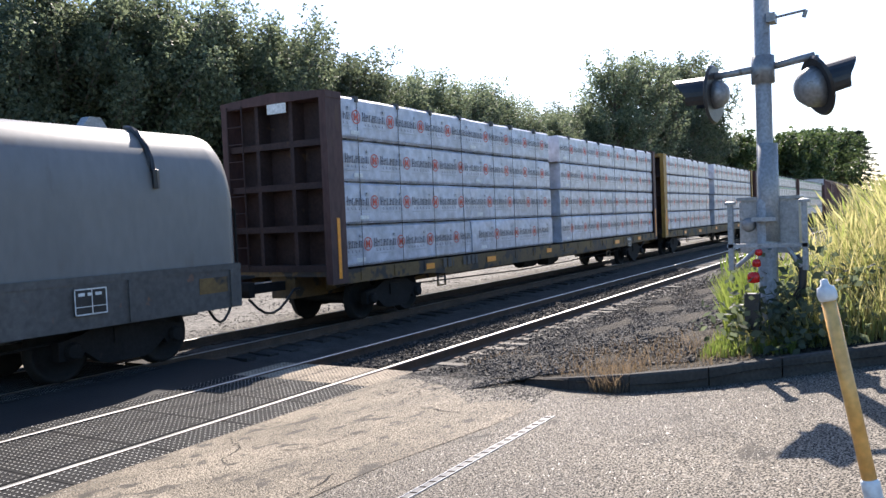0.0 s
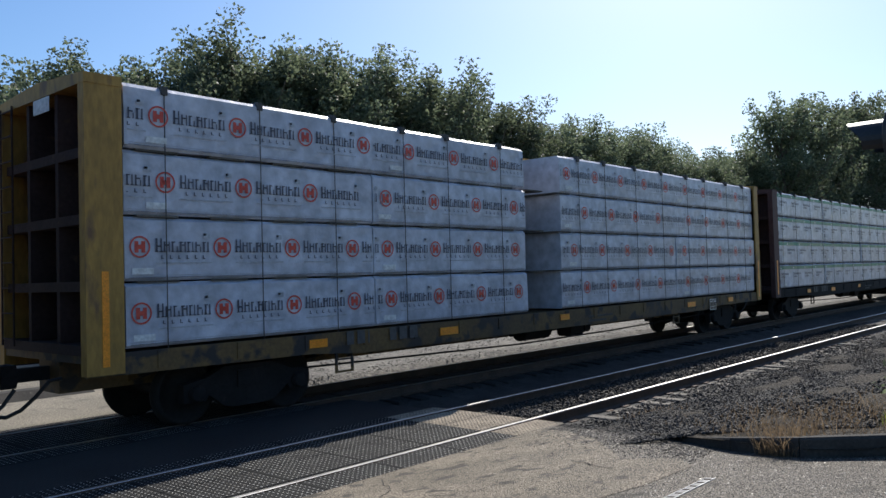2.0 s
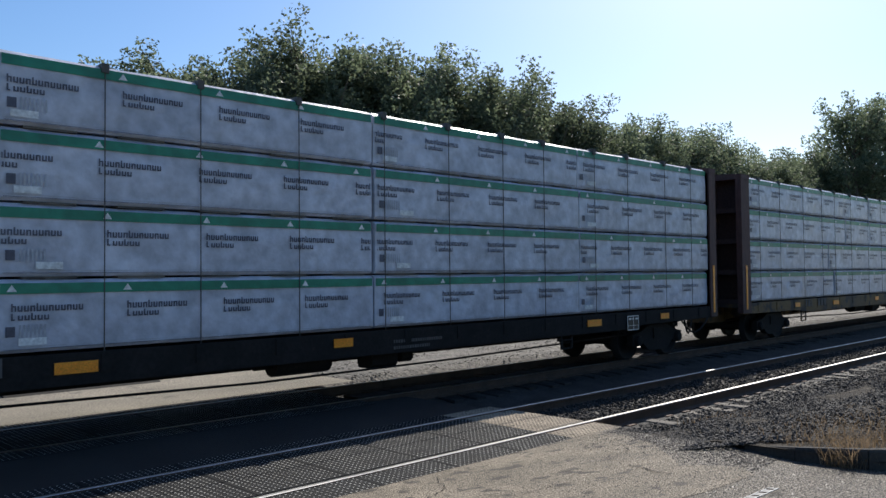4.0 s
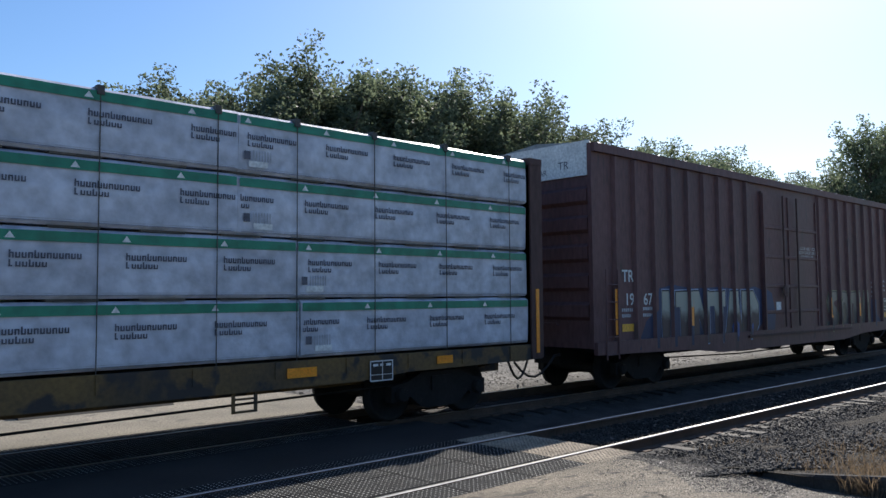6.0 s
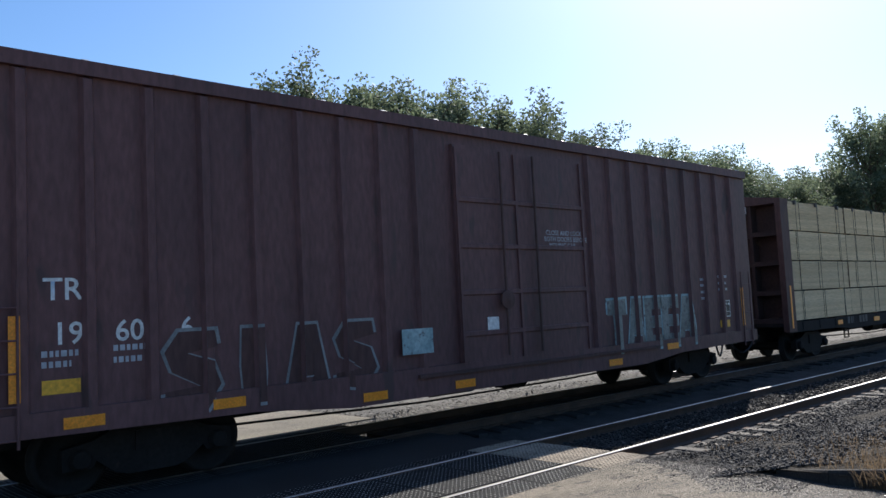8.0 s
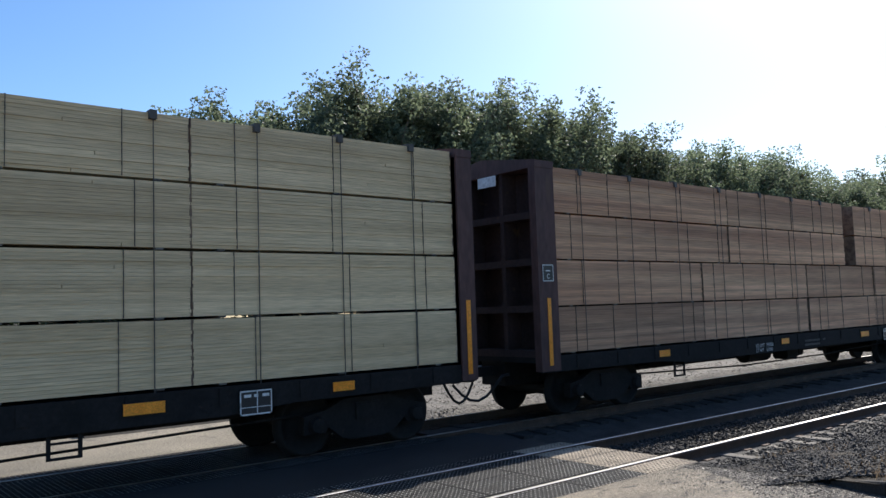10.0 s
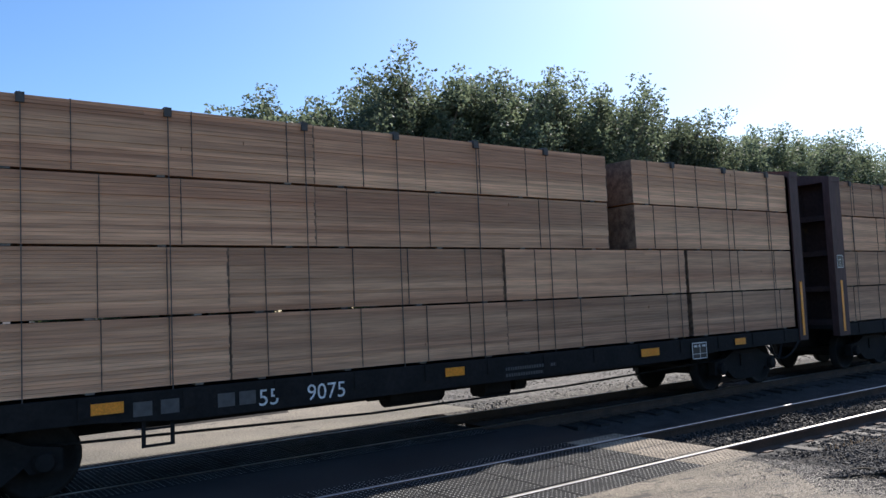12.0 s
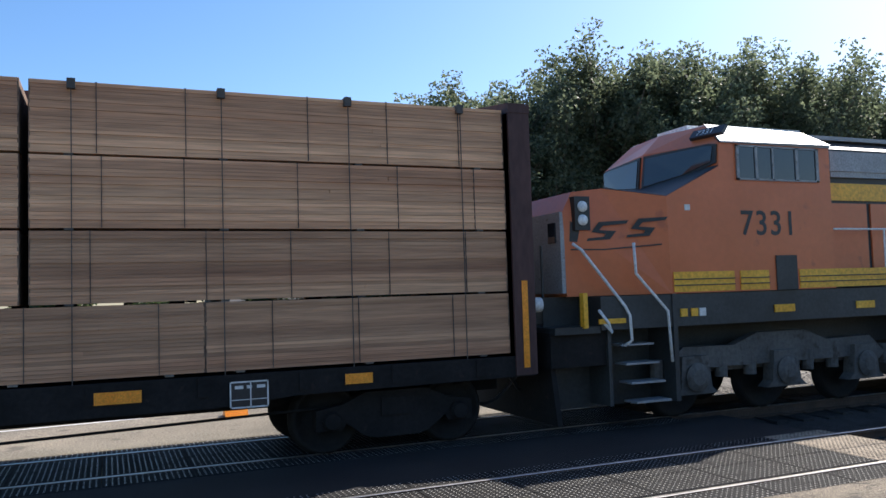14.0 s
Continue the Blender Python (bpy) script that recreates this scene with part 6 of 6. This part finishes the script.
def lamp(at, to, r=0.27, dome=1.0):
    """A crossing lamp: round backing plate, lens and long hood, and the housing behind."""
    root = part("lamp_housing", Build().lathe([(0.02, -0.2 * dome), (0.12 * dome, -0.18 * dome), (0.19 * dome, -0.11 * dome), (0.22 * dome, 0.0), (0.02, 0.0)], 20), GALV, sig, "grey lamp housing", True)
    part("backing_plate", Build().lathe([(0.02, 0.0), (r - 0.02, 0.0), (r, 0.02), (r - 0.02, 0.03), (0.02, 0.03)], 26), BLACK, root, "black round backing plate")
    b = Build()
    n = 18
    a0, a1 = radians(-35), radians(215)
    v, hood_len = [], 0.36
    for q, rr in ((0.03, 0.17), (1, 0.165)):
        for k in range(n + 1):
            a = a0 + (a1 - a0) * k / n
            d = 0.03 + (hood_len * (0.55 + 0.45 * max(0, math.sin(a)))) * (1 if q == 1 else 0)
            v += [(rr * math.cos(a), rr * math.sin(a), d), ((rr - 0.006) * math.cos(a), (rr - 0.006) * math.sin(a), d)]
    m = 2 * (n + 1)
    f = []
    for k in range(n):
        i = 2 * k
        f += [(i, i + 2, m + i + 2, m + i), (i + 1, m + i + 1, m + i + 3, i + 3), (m + i, m + i + 2, m + i + 3, m + i + 1)]
    b.add(v, f)
    part("lamp_hood", b, BLACK, root, "black sheet-metal hood")
    part("lens", Build().lathe([(0.01, 0.07), (0.1, 0.055), (0.15, 0.032), (0.01, 0.03)], 20), REDLENS, root, "red glass lens", True)
    root.matrix_basis = look(at, to) @ pose(0, 0, 0, 180, 0, 0) @ pose(0, 0, 0, 0, 0, 180)
    return root


lamp((7.6, 1.56, 3.1), (7.72, 2.6, 3.12), 0.27, 0.6)
lamp((7.73, 0.74, 3.09), (8.25, -0.1, 3.36), 0.27, 0.85)
b = Build()
b.chamfer(MX + 0.03, MX + 0.23, 0.9, 1.4, 1.64, 2.12, 0.025)
case = part("gate_case", b, SILVER, sig, "silver equipment case behind the mast")
b = Build()
b.chamfer(MX + 0.0, MX + 0.26, 0.88, 1.42, 2.12, 2.15, 0.01)
part("case_lid", b, GALV, case)
part("case_hatch", Build().lathe([(0.01, -0.03), (0.055, -0.03), (0.065, 0.0), (0.01, 0.0)], 16, 0, "x", (MX + 0.03, 1.32, 1.9)), GALV, case, "", True)
for y in (1.44, 0.83):
    b = Build().box(MX - 0.2, MX - 0.14, y - 0.022, y + 0.022, 1.5, 2.09)
    b.lathe([(0.01, 2.08), (0.05, 2.085), (0.05, 2.11), (0.01, 2.12)], 12, 0, "z", (MX - 0.17, y, 0))
    part("guard_post", b, SILVER, sig, "silver guard post")
b = Build().box(MX - 0.2, MX - 0.165, 0.8, 1.47, 1.7, 1.735)
b.tube((MX - 0.18, 0.98, 1.7), (MX - 0.18, 0.86, 1.53), 0.02, 8)
b.tube((MX - 0.18, 1.2, 1.7), (MX - 0.18, 1.4, 1.53), 0.02, 8)
b.box(MX - 0.2, MX + 0.02, 1.06, 1.26, 1.93, 1.965)
part("guard_rail", b, SILVER, sig)
for z, r in ((1.68, 0.03), (1.58, 0.036), (1.44, 0.05)):
    part("gate_lamp", Build().lathe([(0.01, 0.0), (r, 0.01), (r * 1.05, r * 1.2), (r * 0.8, r * 1.9), (0.01, r * 2.0)], 14, 0, "z", (MX - 0.26, 1.2 + (1.66 - z) * 0.2, z - 0.05)), REDLENS, sig, "small red gate lamp", True)
part("gate_bracket", Build().box(MX - 0.3, MX - 0.2, 1.2, 1.32, 0.98, 1.3), BLACK, sig, "black gate counterweight box")
b = Build()
b.pipe([(MX - 0.1, 0.92, 1.62), (MX - 0.12, 0.86, 1.5), (MX - 0.12, 0.87, 1.35), (MX - 0.1, 0.95, 1.2), (MX - 0.05, 1.08, 1.08)], 0.035, 10)
part("cable_hose", b, BLACK, sig, "black cable conduit", True)
b = Build()
b.tube((MX, MY - 0.05, 3.72), (MX + 0.05, MY - 0.36, 3.76), 0.012, 6)
b.tube((MX + 0.05, MY - 0.36, 3.76), (MX + 0.05, MY - 0.34, 3.7), 0.02, 6)
b.box(MX - 0.08, MX + 0.08, MY - 0.12, MY - 0.05, 3.68, 3.76)
part("sign_bracket", b, GALV, sig)
part("sign_arm", Build().tube((MX, MY - 0.05, 4.15), (MX + 0.05, MY - 0.45, 4.22), 0.012, 6), GALV, sig)
b = Build()
for s in (-1, 1):
    c = Matrix.Rotation(s * radians(45), 4, "Y")
    v = [c @ Vector((x, 0, z)) for x in (-0.6, 0.6) for z in (-0.11, 0.11)]
    v = [(MX + p.x, MY - 0.44 + dy, 4.45 + p.z) for dy in (0.0, 0.012) for p in v]
    b.add(v, [(0, 1, 3, 2), (4, 6, 7, 5), (0, 4, 5, 1), (2, 3, 7, 6), (0, 2, 6, 4), (1, 5, 7, 3)])
part("crossbuck", b, WHITE, sig, "white crossed warning boards seen edge-on")

# ---- bollard ----
bol = thing("bollard", "leaning yellow steel bollard with white cap and base", "bollard")
b = Build()
b.lathe([(0.033, 0.1), (0.033, 0.95)], 22)
part("post", b, BOLLARD, bol, "sun-bleached yellow post", True)
part("cap", Build().lathe([(0.0, 1.05), (0.016, 1.046), (0.02, 1.02), (0.038, 1.01), (0.044, 0.98), (0.042, 0.955), (0.034, 0.945)], 22), WHITE, bol, "white plastic cap", True)
part("base", Build().lathe([(0.042, -0.1), (0.041, 0.1), (0.034, 0.11)], 22), WHITE, bol, "white painted base", True)
bol.matrix_basis = look((4.1, 0.19, rise(4.1, 0.19)), (4.1, 0.38, rise(4.1, 0.19) + 1.03)) @ pose(0, 0, 0, 180)

# ---- ballast, stones and grass ----
def stones(name, count, area, zfun, size, mat, seed, label, flat=0.75):
    rng = np.random.default_rng(seed)
    base = np.array([(1, 0, 0), (-1, 0, 0), (0, 1, 0), (0, -1, 0), (0, 0, 1), (0, 0, -1)], float)
    tri = [(0, 2, 4), (2, 1, 4), (1, 3, 4), (3, 0, 4), (2, 0, 5), (1, 2, 5), (3, 1, 5), (0, 3, 5)]
    v, f = [], []
    for k in range(count):
        x, y = area(rng)
        s = size * rng.uniform(0.45, 1.25)
        q, _ = np.linalg.qr(rng.normal(size=(3, 3)))
        p = (base * rng.uniform(0.55, 1.2, (6, 1)) * [1, 0.85, 0.62]) @ q.T * s * [1, 1, flat] + [x, y, zfun(x, y) + s * 0.25 * flat]
        f += [tuple(6 * k + i for i in t) for t in tri]
        v += p.tolist()
    me = bpy.data.meshes.new(name)
    me.from_pydata(v, [], f)
    me.materials.append(mat)
    me.update()
    return tagged(new(name, me), label, "stones", kind="stuff")


def bed(x, y):
    return -0.17 - 0.1 * max(0, 5.9 - y) - 0.12 * max(0, 1 - abs(y - 9.25))


def near_bed(rng):
    x = 8.9 + 26 * rng.uniform() ** 1.6
    return x, rng.uniform(4.4, 6.3)


stones("ballast_stones", 15000, lambda r: (8.95 + 22 * r.uniform() ** 1.6, r.uniform(6.6, 8.9)), lambda x, y: bed(x, y) + 0.022, 0.04, OILED_SHADED, 6, "oil-darkened ballast stones between the rails")
stones("ballast_stones", 15000, near_bed, lambda x, y: bed(x, y) if y > 5.0 else verge_z(x, y) - 0.06, 0.037, BALLAST, 1, "loose grey ballast stones beside the rails")
stones("ballast_stones", 26000, lambda r: (7.2 + 22 * r.uniform() ** 1.5, r.uniform(1.7, 5.6)), lambda x, y: verge_z(x, y) if y < 5 else verge_z(x, y) - 0.3 * (y - 5) * min(1, max(0, x - 8.3)), 0.028, BALLAST, 2, "scattered stones on the dirt verge")
def road_edge(rng):
    y = rng.uniform(2.9, 5.9)
    return kerb_x(y) - abs(rng.normal()) * 0.55 + 0.15, y


def road_face(rng):
    while True:
        x, y = rng.uniform(2.2, 8.8), rng.uniform(0.4, 5.95)
        if x < kerb_x(y) - 0.06:
            return x, y


stones("ballast_stones", 12000, lambda r: (7.3 + 7 * r.uniform(), r.uniform(1.9, 5.4)), lambda x, y: verge_z(x, y) if y < 5 else verge_z(x, y) - 0.3 * (y - 5) * min(1, max(0, x - 8.3)), 0.03, BALLAST, 12, "dark stones heaped on the dirt verge")
stones("ballast_stones", 6000, road_edge, rise, 0.012, BALLAST, 8, "small dark stones strewn over the road edge", 0.5)
stones("loose_grit", 26000, road_face, lambda x, y: rise(x, y) + 0.001, 0.0065, GRIT, 9, "fine grit on the worn asphalt, coloured pale for sun glints", 0.3)
stones("yard_gravel", 7000, lambda r: (9 + 30 * r.uniform() ** 1.4, r.uniform(12.85, 20)), lambda x, y: -0.03, 0.04, GRAVEL, 3, "loose pale gravel in the yard", 0.45)


def blades(name, spots, mat, seed, label, wide=0.012):
    """Curved grass blades: (x, y, z, height, spread) for each."""
    rng = np.random.default_rng(seed)
    v, f = [], []
    for x, y, z, hgt, spread in spots:
        a = rng.uniform(0, math.tau)
        d = np.array([math.cos(a), math.sin(a)]) * spread * hgt * rng.uniform(0.2, 1)
        e = rng.uniform(0, math.tau)
        w = np.array([math.cos(e), math.sin(e)]) * wide * (0.7 + 0.6 * hgt)
        k = len(v)
        v += [(x - w[0], y - w[1], z - 0.03), (x + w[0], y + w[1], z - 0.03), (x + d[0] * 0.4 + w[0] * 0.8, y + d[1] * 0.4 + w[1] * 0.8, z + hgt * 0.6), (x + d[0] * 0.4 - w[0] * 0.8, y + d[1] * 0.4 - w[1] * 0.8, z + hgt * 0.6), (x + d[0], y + d[1], z + hgt)]
        f += [(k, k + 1, k + 2, k + 3), (k + 3, k + 2, k + 4)]
        if hgt > 0.6 and rng.uniform() < 0.35:
            k = len(v)
            t, u = np.array([x + d[0], y + d[1], z + hgt]), np.array([d[0] * 0.25, d[1] * 0.25, 0.13])
            v += [tuple(t - u * 0.3), tuple(t + u * 0.4 + [w[0] * 1.6, w[1] * 1.6, 0]), tuple(t + u * 1.2), tuple(t + u * 0.4 - [w[0] * 1.6, w[1] * 1.6, 0])]
            f += [(k, k + 1, k + 2, k + 3)]
    me = bpy.data.meshes.new(name)
    me.from_pydata(v, [], f)
    me.materials.append(mat)
    me.update()
    return tagged(new(name, me), label, "grass", kind="stuff")


rng = np.random.default_rng(31)
spots = []
while len(spots) < 30000:
    x = 7.4 + 16 * rng.uniform() ** 1.4
    y = rng.uniform(-5, 1.9)
    if y < 1.35 - 0.05 * (x - 8) + 0.3 * math.sin(x * 2.1) and x > kerb_x(y) + 0.35 and math.hypot(x - MX, y - MY) > 0.22:
        spots.append((x, y, verge_z(x, y), rng.uniform(0.45, 1.0) * min(1, 0.45 + 0.5 * max(0, 1.6 - y)) * (0.55 if x < 7.9 else 1), 0.55))
blades("tall_grass", spots, GRASS, 1, "tall yellow-green grass on the bank", 0.0055)
spots = []
while len(spots) < 4200:
    x, y = rng.normal(8.7, 0.55), rng.normal(1.55, 0.22)
    if x > 7.8 and 1.1 < y < 0.2 * x:
        spots.append((x, y, verge_z(x, y), rng.uniform(0.2, 0.62), 0.5))
for _ in range(1500):
    x = 7.2 + rng.uniform(0, 0.9)
    y = rng.uniform(0.9, 1.7)
    if x > kerb_x(y) + 0.2:
        spots.append((x, y, verge_z(x, y), rng.uniform(0.04, 0.16), 0.6))
blades("green_grass", spots, GREENGRASS, 2, "fresh green grass round the signal base", 0.007)
spots = []
for cx, cy, r, n, hgt in ((6.48, 2.32, 0.11, 900, 0.2), (6.95, 2.35, 0.22, 380, 0.15), (7.9, 2.8, 0.45, 350, 0.1), (7.8, 2.05, 0.45, 380, 0.14), (7.1, 2.8, 0.3, 300, 0.1), (8.9, 3.4, 0.5, 150, 0.06), (10.0, 4.9, 0.3, 160, 0.05), (7.3, 1.5, 0.3, 300, 0.1)):
    for _ in range(n):
        x, y = rng.normal(cx, r), rng.normal(cy, r * 0.8)
        if x > kerb_x(y) - (0.05 if cx < 6.7 else -0.15):
            spots.append((x, y, verge_z(x, y) if x > kerb_x(y) + 0.1 else rise(x, y), rng.uniform(0.3, 1.1) * hgt, 1.3))
blades("dry_grass", spots, DRYGRASS, 3, "dry straw-coloured grass tufts on the verge", 0.0032)
spots = [(rng.normal(13.0, 0.5), rng.normal(5.35, 0.12), -0.2, rng.uniform(0.03, 0.09), 0.8) for _ in range(700)]
blades("green_grass", spots, GREENGRASS, 4, "low green weeds at the ends of the ties", 0.008)
bush = thing("weed_bush", "dark leafy weeds growing round the signal base", "bush")
rb2 = np.random.default_rng(5)
pts = rb2.normal(size=(2200, 3)) * [0.24, 0.26, 0.24] + [7.6, 0.98, 0.9]
pts = np.concatenate([pts, rb2.normal(size=(1500, 3)) * [0.3, 0.35, 0.2] + [8.2, 0.4, 1.15]])
part("leaves", leaf_cloud(pts, 0.045, rb2, LEAF, "leaves"), None, bush)
b = Build()
for _ in range(14):
    a, c = rb2.uniform(-0.3, 0.3), rb2.uniform(-0.4, 0.3)
    b.tube((7.9 + a * 0.4, 0.7 + c * 0.4, 0.75), (7.95 + a, 0.65 + c, 1.25), 0.007, 5)
part("stem", b, BARK, bush)


# ---- what moves ----
def motions():
    """The train rolls by at one speed, and its wheels turn."""
    for car, s in CARS:
        walk(car, [(t, pose(s - SPEED * t, FAR_Y, 0)) for t in (0, 3.5, 7, 10.5, 14)])
    for wheel, a, r in WHEELSETS:
        turn = math.degrees(SPEED / r / FPS)
        walk(wheel, [(k / FPS, pose(a, 0, r, 0, -turn * k)) for k in range(421)])


motions()
